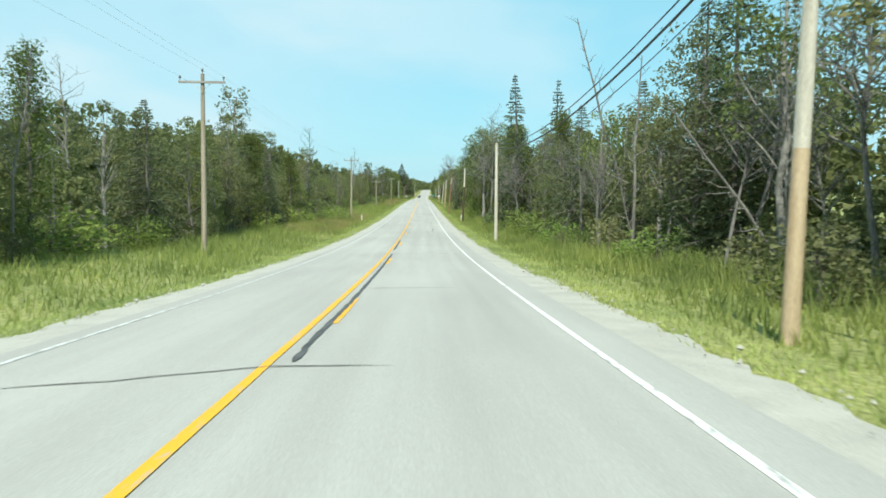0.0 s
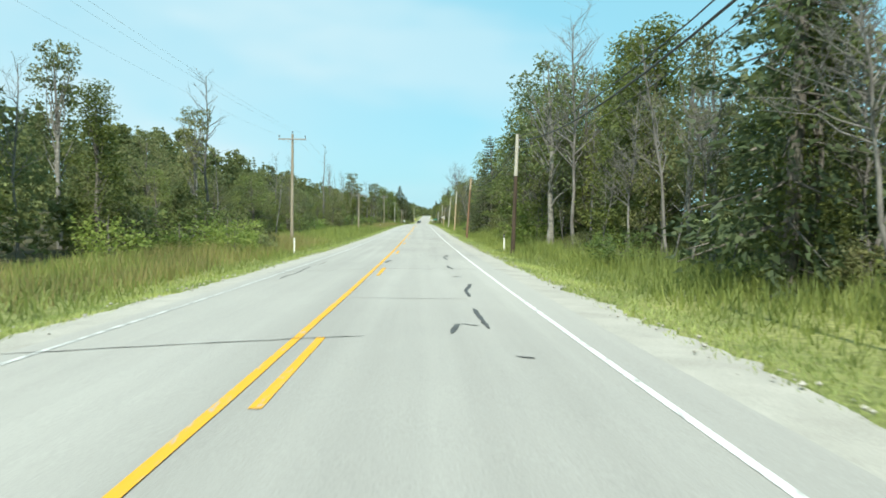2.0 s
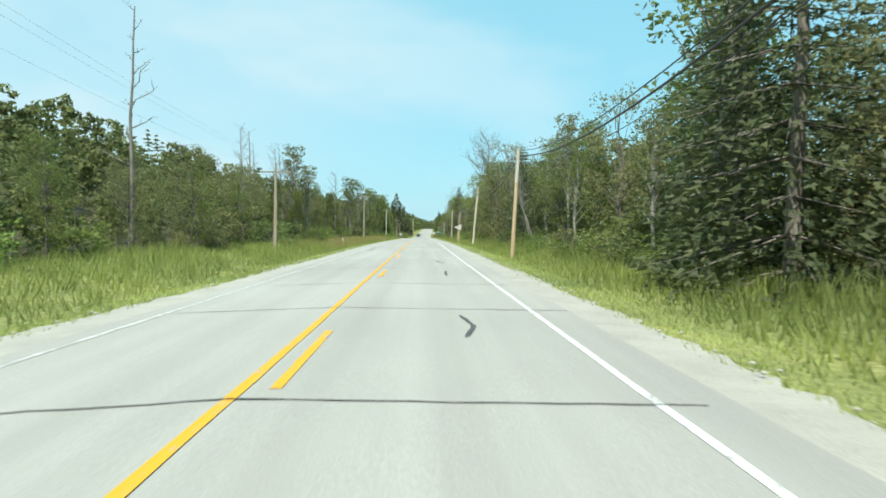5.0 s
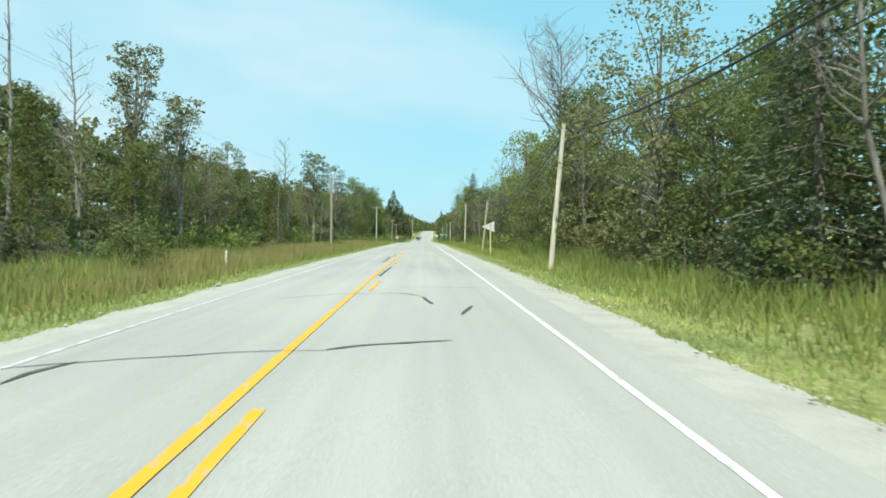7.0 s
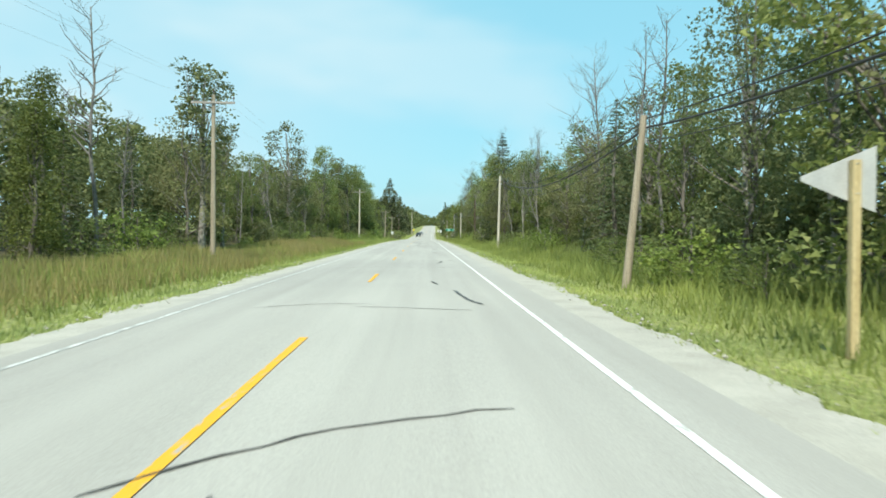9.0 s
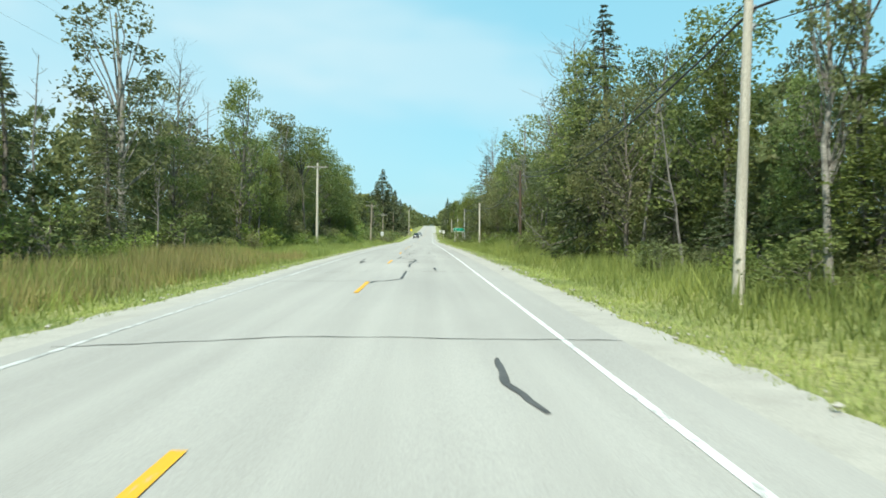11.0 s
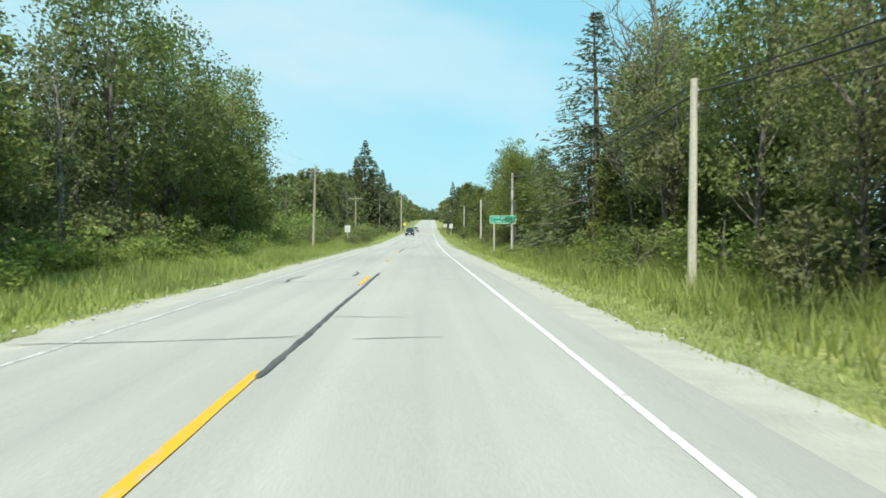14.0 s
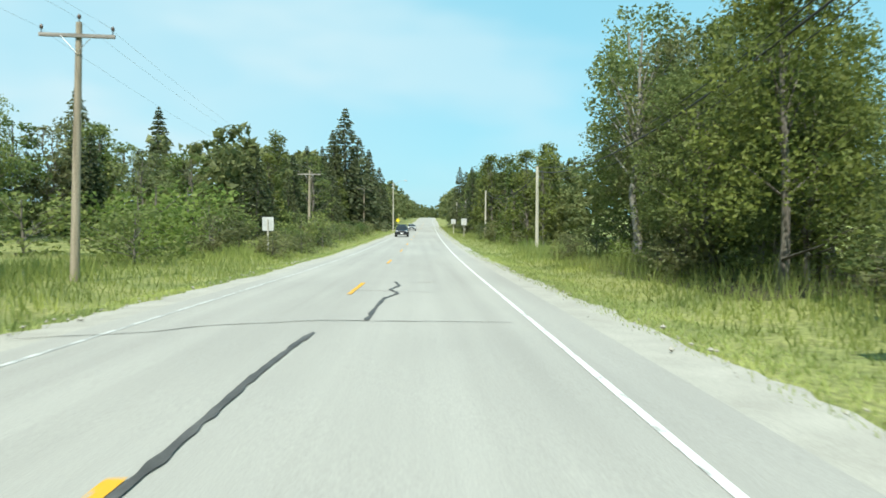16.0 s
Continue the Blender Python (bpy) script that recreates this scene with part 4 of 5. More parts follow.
# dead wood at the forest edge
DEAD = "broken grey dead tree leaning among the branches"
for key, x, yy, h, wide, lean in [
    ("snag1", 12.0, 41, 13.0, 1.0, -17), ("snag0", 10.6, 24, 8.0, 0.9, 12), ("snag1", 9.8, 19, 6.0, 1.2, -38), ("snag1", 9.9, 58, 7.5, 1.2, 8), ("snag0", 10.0, 84, 9.0, 0.8, -6), ("snag2", 10.2, 71, 8.0, 0.8, 9),
    ("snag1", 9.4, 196, 9.0, 1.2, -14), ("snag0", 10.0, 204, 9.5, 0.9, -9), ("snag1", 10.2, 246, 8.0, 1.2, 6), ("snag1", 9.8, 323, 6.5, 1.2, -12), ("snag0", 10.0, 329, 10.0, 0.9, 5), ("snag2", 9.9, 360, 8.5, 0.9, -8),
    ("snag1", 9.2, 345, 4.5, 1.2, -48), ("snag0", 9.4, 347.5, 6.0, 0.8, 18), ("snag1", 9.6, 343, 9.0, 1.0, 2), ("snag0", 9.3, 358, 5.0, 0.9, 52), ("snag1", 9.4, 299, 6.5, 1.1, -20), ("snag0", 9.3, 409, 4.5, 0.9, 46),
    ("snag0", 9.8, 385, 8.0, 0.9, 10), ("snag0", 11.4, 413, 10.0, 0.7, -8), ("snag0", -15.4, 28, 8.0, 0.9, 8), ("snag1", -15.2, 56, 7.0, 1.2, -9), ("snag1", -15.0, 131, 6.5, 1.2, 7), ("snag0", -15.2, 318, 9.0, 0.9, -6)]:
    plant(key, x, yy, h, x * 90 + yy, wide, DEAD, lean)

# low dark conifers and brush that close the woods near the ground
low = np.random.default_rng(23)
y = 300.0
while y < 427:
    plant(("cedar0", "cedar1", "spruce0", "cedar1")[low.integers(4)], 10.9 + low.uniform(-0.6, 2.2), y, low.uniform(2.6, 5.4), low.uniform(0, 360), low.uniform(1.3, 1.8))
    plant(f"shrub{low.integers(3)}", 10.0 + low.uniform(-0.6, 0.8), y + 1.3, low.uniform(0.9, 1.9), low.uniform(0, 360), low.uniform(1.0, 1.4))
    y += low.uniform(2.2, 3.6)

# thin dead trunks and lower branches in front of the dark woods
y = 9.0
while y < 132:
    plant(("snag0", "snag2", "snag3", "snag1")[low.integers(4)], 9.5 + low.uniform(-0.7, 1.3), y, low.uniform(4.0, 8.0), low.uniform(0, 360), low.uniform(0.7, 1.0), DEAD, low.uniform(-14, 14))
    y += low.uniform(3.0, 6.0)

# shrubs in the verge
y = 6.0
while y < 520:
    if rng.random() < 0.85 and not field_gap(y):
        plant(f"shrub{rng.integers(3)}", 8.6 + rng.uniform(-0.7, 1.4), y, rng.uniform(0.9, 2.2), rng.uniform(0, 360), rng.uniform(0.9, 1.4))
    if rng.random() < 0.75 and y < 445:
        plant(f"shrub{rng.integers(3)}", -15.0 + rng.uniform(-1.5, 1.0), y, rng.uniform(1.0, 2.8), rng.uniform(0, 360), rng.uniform(0.9, 1.4))
    if 372 < y < 447:
        for k in range(2):
            plant("shrub0", -11.3 - 1.4 * k + rng.uniform(-0.8, 0.5), y + rng.uniform(-1.5, 1.5), rng.uniform(0.7, 1.5) * (1.0 + 0.4 * k), rng.uniform(0, 360), rng.uniform(1.0, 1.5))
    y += rng.uniform(3.0, 5.5)
for key, x, yy, h, wide in [
    ("shrub0", 9.0, 111.5, 3.4, 1.1), ("shrub0", 8.4, 108.5, 1.8, 1.3), ("shrub0", 8.2, 115, 1.6, 1.4), ("shrub0", 8.3, 44, 1.8, 1.4), ("shrub0", 8.6, 61, 2.4, 1.2), ("shrub0", 8.6, 52, 2.20, 1.2), ("shrub0", -10.4, 96, 1.7, 1.3), ("shrub0", -11.6, 99, 2.1, 1.2), ("shrub0", -12.8, 94, 1.9, 1.4), ("shrub0", -12.2, 104, 1.9, 1.4), ("shrub2", -11.2, 107, 1.3, 1.5), ("shrub0", -13.6, 110, 2.0, 1.4), ("shrub2", -10.0, 101, 1.1, 1.6), ("shrub1", -11.8, 220, 2.3, 0.7), ("shrub1", -13.0, 462, 2.6, 1.3), ("shrub0", -15.0, 468, 3.6, 1.3), ("shrub2", -12.2, 472, 2.2, 1.3),
    ("shrub0", -17.5, 478, 4.6, 1.3), ("shrub1", -15.5, 484, 3.4, 1.4), ("shrub2", -13.0, 482, 2.0, 1.4), ("shrub1", -9.8, 491, 3.2, 0.9), ("shrub0", -19.0, 490, 5.0, 1.3), ("shrub1", -11.6, 500, 2.2, 1.4),
    ("shrub1", -20.0, 466, 3.4, 1.3), ("shrub2", 15.4, 450, 1.71, 1.7), ("shrub1", 16.8, 451.5, 1.81, 1.7), ("shrub2", 18.2, 450.5, 1.71, 1.8), ("shrub1", 19.4, 453, 1.92, 1.8), ("shrub2", 14.6, 447.5, 1.59, 1.5), ("shrub1", 10.8, 438, 1.42, 1.7), ("shrub2", 12.2, 435, 1.20, 1.8), ("shrub1", 11.6, 443, 1.59, 1.8), ("shrub2", 9.8, 441, 1.36, 1.6), ("shrub0", 14.0, 440, 1.71, 1.6), ("shrub2", 10.6, 431, 1.10, 1.8), ("shrub1", 13.4, 445, 1.71, 1.6), ("shrub0", 15.6, 446, 1.81, 1.6), ("shrub2", 10.0, 468, 1.80, 1.3), ("shrub1", -11.0, 520, 2.4, 1.4), ("shrub2", -8.9, 474, 1.3, 1.7), ("shrub2", -9.6, 479, 1.5, 1.7), ("shrub2", -8.7, 484, 1.4, 1.6), ("shrub1", -10.4, 487, 1.9, 1.4), ("shrub2", -8.8, 497, 2.3, 1.1), ("shrub2", -9.6, 499, 2.5, 1.2), ("shrub2", -10.6, 510, 2.2, 1.5), ("shrub1", -9.2, 516, 1.8, 1.5), ("shrub2", -9.8, 528, 2.0, 1.6), ("shrub1", -10.2, 540, 2.2, 1.6), ("shrub2", -9.0, 553, 1.8, 1.6), ("shrub2", -9.4, 566, 2.0, 1.6),
    ("shrub0", -13.0, 402, 2.2, 1.3), ("shrub0", -12.4, 409, 1.6, 1.4), ("shrub0", -13.6, 414, 2.6, 1.2), ("shrub1", -12.8, 421, 2.0, 1.3), ("shrub0", -12.2, 428, 1.8, 1.4), ("shrub0", -13.4, 435, 2.6, 1.3), ("shrub1", -12.6, 441, 1.9, 1.3)]:
    plant(key, x, yy, h, x * 70, wide)


# ---------------------------------------------------------------- the woods behind, and the far woods
def woods(name, spots, label, fine=False, coarse=False):
    V, F, n = [], [], 0
    if fine:
        forms = [broadleaf(10, 2.8, 0.05, 81, 56, 28, 0.30, 0.21)[1], broadleaf(10, 2.3, 0.1, 82, 56, 28, 0.29, 0.2)[1], spruce(10, 2.0, 83, 0.05, 6, 30, 0.42, 0.16)[1],
                 broadleaf(10, 1.9, 0.03, 84, 56, 28, 0.28, 0.17, 0.7)[1]]
    elif coarse:
        forms = [broadleaf(10, 2.8, 0.05, 81, 24, 9, 1.1, 0.8)[1], broadleaf(10, 2.3, 0.1, 82, 24, 9, 1.0, 0.75)[1], spruce(10, 2.0, 83, 0.05, 3, 12, 1.1, 0.5)[1],
                 broadleaf(10, 1.9, 0.03, 84, 24, 9, 0.9, 0.6, 0.7)[1]]
    else:
        forms = [broadleaf(10, 2.8, 0.05, 81, 30, 16, 0.7, 0.5)[1], broadleaf(10, 2.3, 0.1, 82, 30, 16, 0.66, 0.5)[1], spruce(10, 2.0, 83, 0.05, 3, 17, 0.9, 0.38)[1],
                 broadleaf(10, 1.9, 0.03, 84, 30, 16, 0.6, 0.4, 0.7)[1]]
    rg = np.random.default_rng(9)
    for x, yy, h in spots:
        v = forms[rg.choice(4, p=[0.42, 0.3, 0.16, 0.12])]
        a, s = rg.uniform(0, 6.283), h / 10
        c, q = math.cos(a) * s, math.sin(a) * s
        V.append(np.stack([v[:, 0] * c - v[:, 1] * q + x, v[:, 0] * q + v[:, 1] * c + yy, v[:, 2] * s + lay(x, yy)], 1))
        F.append(np.arange(n, n + len(v)).reshape(-1, 3))
        n += len(v)
    return tagged(new(name, mesh_of(name, np.concatenate(V), np.concatenate(F), M_WOODS)), label, "woods", kind="stuff")


spots_r, spots_l, near_r, near_l = [], [], [], []
rg = np.random.default_rng(21)
low = []
for yy in np.arange(-8, 530, 2.6):
    if not field_gap(yy):
        low.append((12.4 + rg.uniform(-0.8, 1.6), yy + rg.uniform(-1, 1), rg.uniform(3.0, 5.0)))
        if yy < 395:
            low.append((11.1 + rg.uniform(-0.7, 0.7), yy + rg.uniform(-1, 1), rg.uniform(1.3, 2.9)))
    back = 16.0 if 447 < yy < 505 else 0.0
    low.append((-17.0 - back + rg.uniform(-1.2, 0.8), yy + rg.uniform(-1, 1), rg.uniform(1.8, 4.2)))
for yy in np.arange(-10, 640, 4.2):
    for row in range(2):
        x = 14.8 + row * 5.0 + rg.uniform(-1.6, 1.8)
        if 425 < yy < 491:
            continue
        (near_r if row == 0 and yy < 430 else spots_r).append((x, yy + rg.uniform(-2, 2), right_height(yy) * rg.uniform(0.7, 1.05)))
    for row in range(3 if 90 < yy < 350 else 2):
        xl = -21.5 - row * 6.5 - rg.uniform(-2, 2)
        if 447 < yy < 505:
            xl -= 24
        (near_l if row == 0 and yy < 450 else spots_l).append((xl, yy + rg.uniform(-2, 2), left_height(yy) * rg.uniform(0.75, 1.12) + 0.2 * row))
for yy in np.arange(105, 345, 5.0):
    for x in (-45, -57, -72):
        spots_l.append((x + rg.uniform(-3, 3), yy + rg.uniform(-2.5, 2.5), rg.uniform(8.5, 12)))
for yy in np.arange(451, 469, 3.0):
    low.append((14.2 + rg.uniform(-0.6, 0.8), yy + 3, rg.uniform(3.0, 5.0)))
    low.append((18.0 + rg.uniform(-0.6, 0.8), yy + 2, rg.uniform(2.2, 3.0)))
    low.append((16.4 + rg.uniform(-0.6, 0.8), yy + 6, rg.uniform(4.0, 6.0)))
far = []
for yy in np.arange(640, 1300, 13.0):
    for row in range(2):
        far.append((9.5 + float(bend(yy)) + row * 7 + rg.uniform(-1.5, 2.5), yy + rg.uniform(-3, 3), rg.uniform(8, 13)))
        far.append((-12.5 + float(bend(yy)) - row * 8 - rg.uniform(-1.5, 3), yy + rg.uniform(-3, 3), rg.uniform(9, 15)))
for k in range(90):
    far.append((rg.uniform(-60, 70), 1130 + rg.uniform(0, 150), rg.uniform(10, 16)))
for k in range(46):
    t = k / 46
    spots_r.append((58 + 52 * t + rg.uniform(-3, 3), 556 + 48 * t + rg.uniform(-4, 4), rg.uniform(8.5, 12)))
    far.append((125 + 75 * t + rg.uniform(-4, 4), 640 + 60 * t + rg.uniform(-5, 5), rg.uniform(9, 13)))
woods("wood_edge_right", near_r, "dense mixed woods behind the roadside trees", True)
woods("wood_edge_left", near_l, "dense mixed woods behind the roadside trees", True)
woods("undergrowth", low, "bushy undergrowth along the feet of the trees")
woods("woods_right", spots_r, "dense mixed woods behind the roadside trees")
woods("woods_left", spots_l, "dense mixed woods on the low hillside")
woods("woods_far", far, "distant mixed woods along the rising highway", coarse=True)


# ---------------------------------------------------------------- grass
def grass(name, n, xf, yf, hf, mat, label, width=0.02, seed=3, lean=0.3):
    rg = np.random.default_rng(seed)
    yy = yf(rg, n)
    x = xf(rg, n, yy)
    h = hf(rg, n, x, yy)
    z = lay(x, yy)
    a = rg.uniform(0, 6.283, n)
    w = width * rg.uniform(0.7, 1.5, n)
    dx, dy = np.cos(a) * w, np.sin(a) * w
    tx, ty = rg.normal(0, lean, n) * h, rg.normal(0, lean, n) * h
    v = np.stack([np.stack([x - dx, yy - dy, z - 0.03], 1), np.stack([x + dx, yy + dy, z - 0.03], 1), np.stack([x + tx, yy + ty, z + h], 1)], 1).reshape(-1, 3)
    return tagged(new(name, mesh_of(name, v, np.arange(3 * n).reshape(-1, 3), mat)), label, "grass", kind="stuff")


def along(rg, n):
    return np.where(rg.random(n) < 0.9, rg.uniform(4, 480, n), rg.uniform(480, 640, n))


def patches(x, y):
    """Hummocks and thin places, from about 0.4 to 1.6."""
    return 1.0 + 0.22 * (np.sin(0.83 * x + 0.29 * y) + np.sin(0.47 * y - 1.3 * x + 2.0) + 0.7 * np.sin(0.113 * y + 0.4 * x + 1.0))


def mown(r, n, x, y):
    return r.uniform(0.05, 0.13, n)


def tall_right(r, n, x, y):
    return r.uniform(0.18, 0.55, n) * np.interp(x, [4.8, 5.7, 8.0], [0.3, 0.85, 1.25]) * patches(x, y) * np.interp(y, [345, 375, 425, 434], [1.0, 1.45, 1.45, 0.5])


def tall_left(r, n, x, y):
    return r.uniform(0.2, 0.6, n) * np.interp(-x, [6.9, 7.9, 10.0], [0.3, 0.8, 1.2]) * patches(x, y)


grass("mown_grass_right", 95000, lambda r, n, y: VERGE_R - 0.12 + 1.9 * r.beta(1.0, 1.15, n), along, mown, M_MOWN, "short green verge grass along the gravel shoulder", 0.016, 3, 0.7)
grass("mown_grass_left", 85000, lambda r, n, y: VERGE_L + 0.12 - 1.9 * r.beta(1.0, 1.15, n), along, mown, M_MOWN, "short green verge grass along the gravel shoulder", 0.016, 4, 0.7)
grass("tall_grass_right", 112000, lambda r, n, y: 4.85 + 5.3 * r.random(n), along, tall_right, M_GRASS, "tall green meadow grass before the trees", 0.021, 5, 0.35)
grass("tall_grass_left", 110000, lambda r, n, y: -6.95 - 9.0 * r.random(n), along, tall_left, M_GRASS, "tall green meadow grass before the trees", 0.02, 6, 0.35)
grass("lush_grass_left", 26000, lambda r, n, y: -6.3 - 5.6 * r.random(n), lambda r, n: 352 + 88 * r.random(n), lambda r, n, x, y: r.uniform(0.25, 0.6, n) * np.interp(-x, [6.3, 8.0], [0.35, 1.1]) * patches(x, y), M_LUSH, "lush light green grass on the sunny verge", 0.02, 9, 0.4)
grass("seed_grass_left", 48000, lambda r, n, y: -8.4 - 6.0 * r.random(n), lambda r, n: np.where(r.random(n) < 0.16, r.uniform(70, 125, n), r.uniform(205, 350, n)), lambda r, n, x, y: r.uniform(0.4, 0.85, n) * np.clip(patches(x * 0.7, y * 0.8), 0.3, 1.25), M_STRAW, "tall reddish seeding meadow grass", 0.016, 7, 0.25)
grass("weeds_right", 40000, lambda r, n, y: 7.2 + 3.2 * r.random(n), along, lambda r, n, x, y: r.uniform(0.3, 0.95, n) * patches(x, y + 7.0), M_WEED, "rank green weeds and dry stalks under the trees", 0.016, 8, 0.25)


def stones(name, n, seed):
    """Loose pale stones scattered along the ragged edges of the shoulders."""
    rg = np.random.default_rng(seed)
    yy = rg.uniform(2, 470, n)
    side = rg.random(n) < 0.5
    x = np.where(side, VERGE_R + rg.normal(0, 0.16, n), VERGE_L - rg.normal(0, 0.16, n))
    r = rg.gamma(2.0, 0.007, n) + 0.01
    z = np.maximum(lay(x, yy), road_z(yy) - 0.03) + r * 0.4
    o = np.array([(1, 0, 0), (-1, 0, 0), (0, 1, 0), (0, -1, 0), (0, 0, 0.7), (0, 0, -0.7)])
    jit = rg.uniform(0.7, 1.3, (n, 6, 1))
    v = np.stack([x, yy, z], 1)[:, None] + o[None] * jit * r[:, None, None]
    f = np.array([(0, 2, 4), (2, 1, 4), (1, 3, 4), (3, 0, 4), (2, 0, 5), (1, 2, 5), (3, 1, 5), (0, 3, 5)])
    return tagged(new(name, mesh_of(name, v.reshape(-1, 3), (np.arange(n)[:, None, None] * 6 + f).reshape(-1, 3), M_GRAVEL)), "loose pale stones along the shoulder edge", "gravel", kind="stuff")


stones("loose_stones", 3500, 12)


# ---------------------------------------------------------------- poles and wires
def pole_right(x, y, h, wood, lean=0.0):
    z = float(lay(x, y))
    t = thing("utility_pole", pose(x, y, z - 0.1, 0, lean, 0), f"{wood[1]} wooden utility pole carrying cables", "utility pole", "utility poles right")
    cut = wood[3] * h
    part("pole", Build().tube([(0, 0, 0), (0, 0, cut)], [0.132, 0.132 - 0.036 * wood[3]], 14).mesh("pole", wood[0], True), t)
    part("upper_pole", Build().tube([(0, 0, cut), (0, 0, h)], [0.132 - 0.036 * wood[3], 0.096], 14).mesh("upper_pole", wood[2], True), t, "paler bleached upper length of the pole")
    for up in (0.35, 0.75):
        part("cable_bracket", Build().box((0.12, 0, h - up), (0.1, 0.09, 0.14), 0.01).mesh("cable_bracket", M_GALV), t, "galvanised cable bracket")
    return t


def splice_case(p, length, r):
    b = Build().tube([(0, -length / 2, 0), (0, -length / 2 + 0.05, 0), (0, length / 2 - 0.05, 0), (0, length / 2, 0)], [0.03, r, r, 0.03], 12)
    t = new("splice_case", b.mesh("splice_case", M_BLACK, True))
    t.matrix_world = pose(*p)
    return tagged(t, "black plastic splice case hung on an overhead cable", "splice case", "splice cases")


PALE, DARK, TAN = (M_POLE, "weathered pale grey", M_POLE, 0.45), (M_POLE_DARK, "dark creosoted", M_POLE, 0.66), (M_POLE_TAN, "tan and brown", M_POLE, 0.7)
BUTT, BROWN = (M_POLE_TAN, "pale grey and tan", M_POLE, 0.4), (M_POLE_RUST, "red-brown stained", M_POLE_TAN, 0.82)
POLES_R = [(5.3, -33, 7.2, PALE, 0), (5.3, 10.5, 7.3, BUTT, 1.5), (5.34, 53.6, 7.2, PALE, 0), (5.4, 98.3, 7.2, DARK, 2), (4.95, 136.5, 6.7, BROWN, 4), (5.53, 180.7, 6.8, TAN, 3),
           (6.0, 223.5, 7.0, PALE, 5), (6.05, 264.2, 5.3, (M_POLE_WARM, "weathered brown-grey", M_POLE_WARM, 0.5), 5.6), (6.9, 311.3, 6.9, PALE, 1.5), (7.6, 353.3, 6.6, (M_POLE_DARK, "dark creosoted", M_POLE_DARK, 0.5), 0), (7.58, 394.9, 6.0, PALE, 0), (8.0, 438.9, 6.8, (M_ARM, "weathered grey", M_ARM, 0.5), 0),
           (8.71, 481.1, 6.2, PALE, 0), (8.8, 524, 6.4, PALE, 0), (8.9, 567, 6.6, PALE, 0), (9.4, 610, 6.6, DARK, 0)]
tops = []
for x, yy, h, wood, lean in POLES_R:
    pole_right(x, yy, h, wood, lean)
    m = pose(x, yy, float(lay(x, yy)) - 0.1, 0, lean, 0)
    tops.append(m)


def wire(name, a, b, sag, r, label, group, mat=M_WIRE):
    a, b = Vector(a), Vector(b)
    pts = [a.lerp(b, i / 14) - Vector((0, 0, sag * 4 * (i / 14) * (1 - i / 14))) for i in range(15)]
    t = new(name, Build().tube(pts, [r] * 15, 5).mesh(name, mat, True))
    return tagged(t, label, "cable", group)


for (xa, ya, ha, _, _), (xb, yb, hb, _, _), ma, mb in zip(POLES_R, POLES_R[1:], tops, tops[1:]):
    for drop, off, r, sag in ((0.06, 0.12, 0.019, 1.2), (0.35, 0.12, 0.033, 1.25), (0.75, 0.12, 0.013, 1.3)):
        wire("overhead_cable", ma @ Vector((off, 0, ha - drop)), mb @ Vector((off, 0, hb - drop)), sag * (0.45 if ya == 394.9 else 1.0), r, "black sagging overhead cable between utility poles", "cables right")


z = float(lay(8.0, 438.9))
splice_case((8.14, 437.95, z + 6.27, 4), 1.0, 0.16)
splice_case((8.14, 438.3, z + 6.62, 4), 0.6, 0.1)
splice_case((8.14, 440.0, z + 6.14, -4), 0.9, 0.15)
riser = thing("cable_riser", pose(7.98, 438.72, z - 0.05), "grey conduit clamped up the face of a utility pole", "conduit")
part("conduit", Build().tube([(0, 0, 0), (0, 0, 3), (0, 0.02, 5.6)], [0.035, 0.035, 0.035], 8).mesh("conduit", M_GALV, True), riser)
part("cable_cover", Build().tube([(0, -0.02, 4.2), (0, -0.02, 4.25), (0, -0.02, 5.15), (0, -0.02, 5.2)], [0.04, 0.085, 0.085, 0.04], 10).mesh("cable_cover", M_SIGN_POST, True), riser, "pale grey cylindrical cable cover")
for up in (0.8, 2.4, 4.0, 5.2):
    part("clamp", Build().box((0, 0.0, up), (0.12, 0.085, 0.03), 0.004).mesh("clamp", M_GALV), riser)


def pole_left(x, y, h, lean=0.6):
    z = float(lay(x, y))
    t = thing("crossarm_pole", pose(x, y, z - 0.1, 0, lean, 0), "weathered wooden power pole with crossarm and insulators", "power pole", "power poles left")
    part("pole", Build().tube([(0, 0, 0), (0, 0, h * 0.5), (0, 0, h)], [0.15, 0.13, 0.095], 12).mesh("pole", M_POLE_WARM if y < 300 or y > 440 else M_POLE, True), t)
    part("crossarm", Build().box((0, -0.13, h - 0.45), (2.4, 0.09, 0.115), 0.008).mesh("crossarm", M_ARM), t)
    for s in (-1, 1):
        part("brace", Build().tube([(0.5 * s, -0.18, h - 0.48), (0.0, -0.16, h - 1.0)], [0.014, 0.014], 4).mesh("brace", M_GALV), t)
    for px, pz in ((-1.12, h - 0.39), (1.12, h - 0.39), (0, h)):
        b = Build().tube([(px, -0.13 if px else 0, pz), (px, -0.13 if px else 0, pz + 0.12), (px, -0.13 if px else 0, pz + 0.13), (px, -0.13 if px else 0, pz + 0.2), (px, -0.13 if px else 0, pz + 0.26)], [0.015, 0.015, 0.05, 0.06, 0.03], 8)
        part("insulator", b.mesh("insulator", M_CERAMIC, True), t, "brown glazed insulator")
    return t


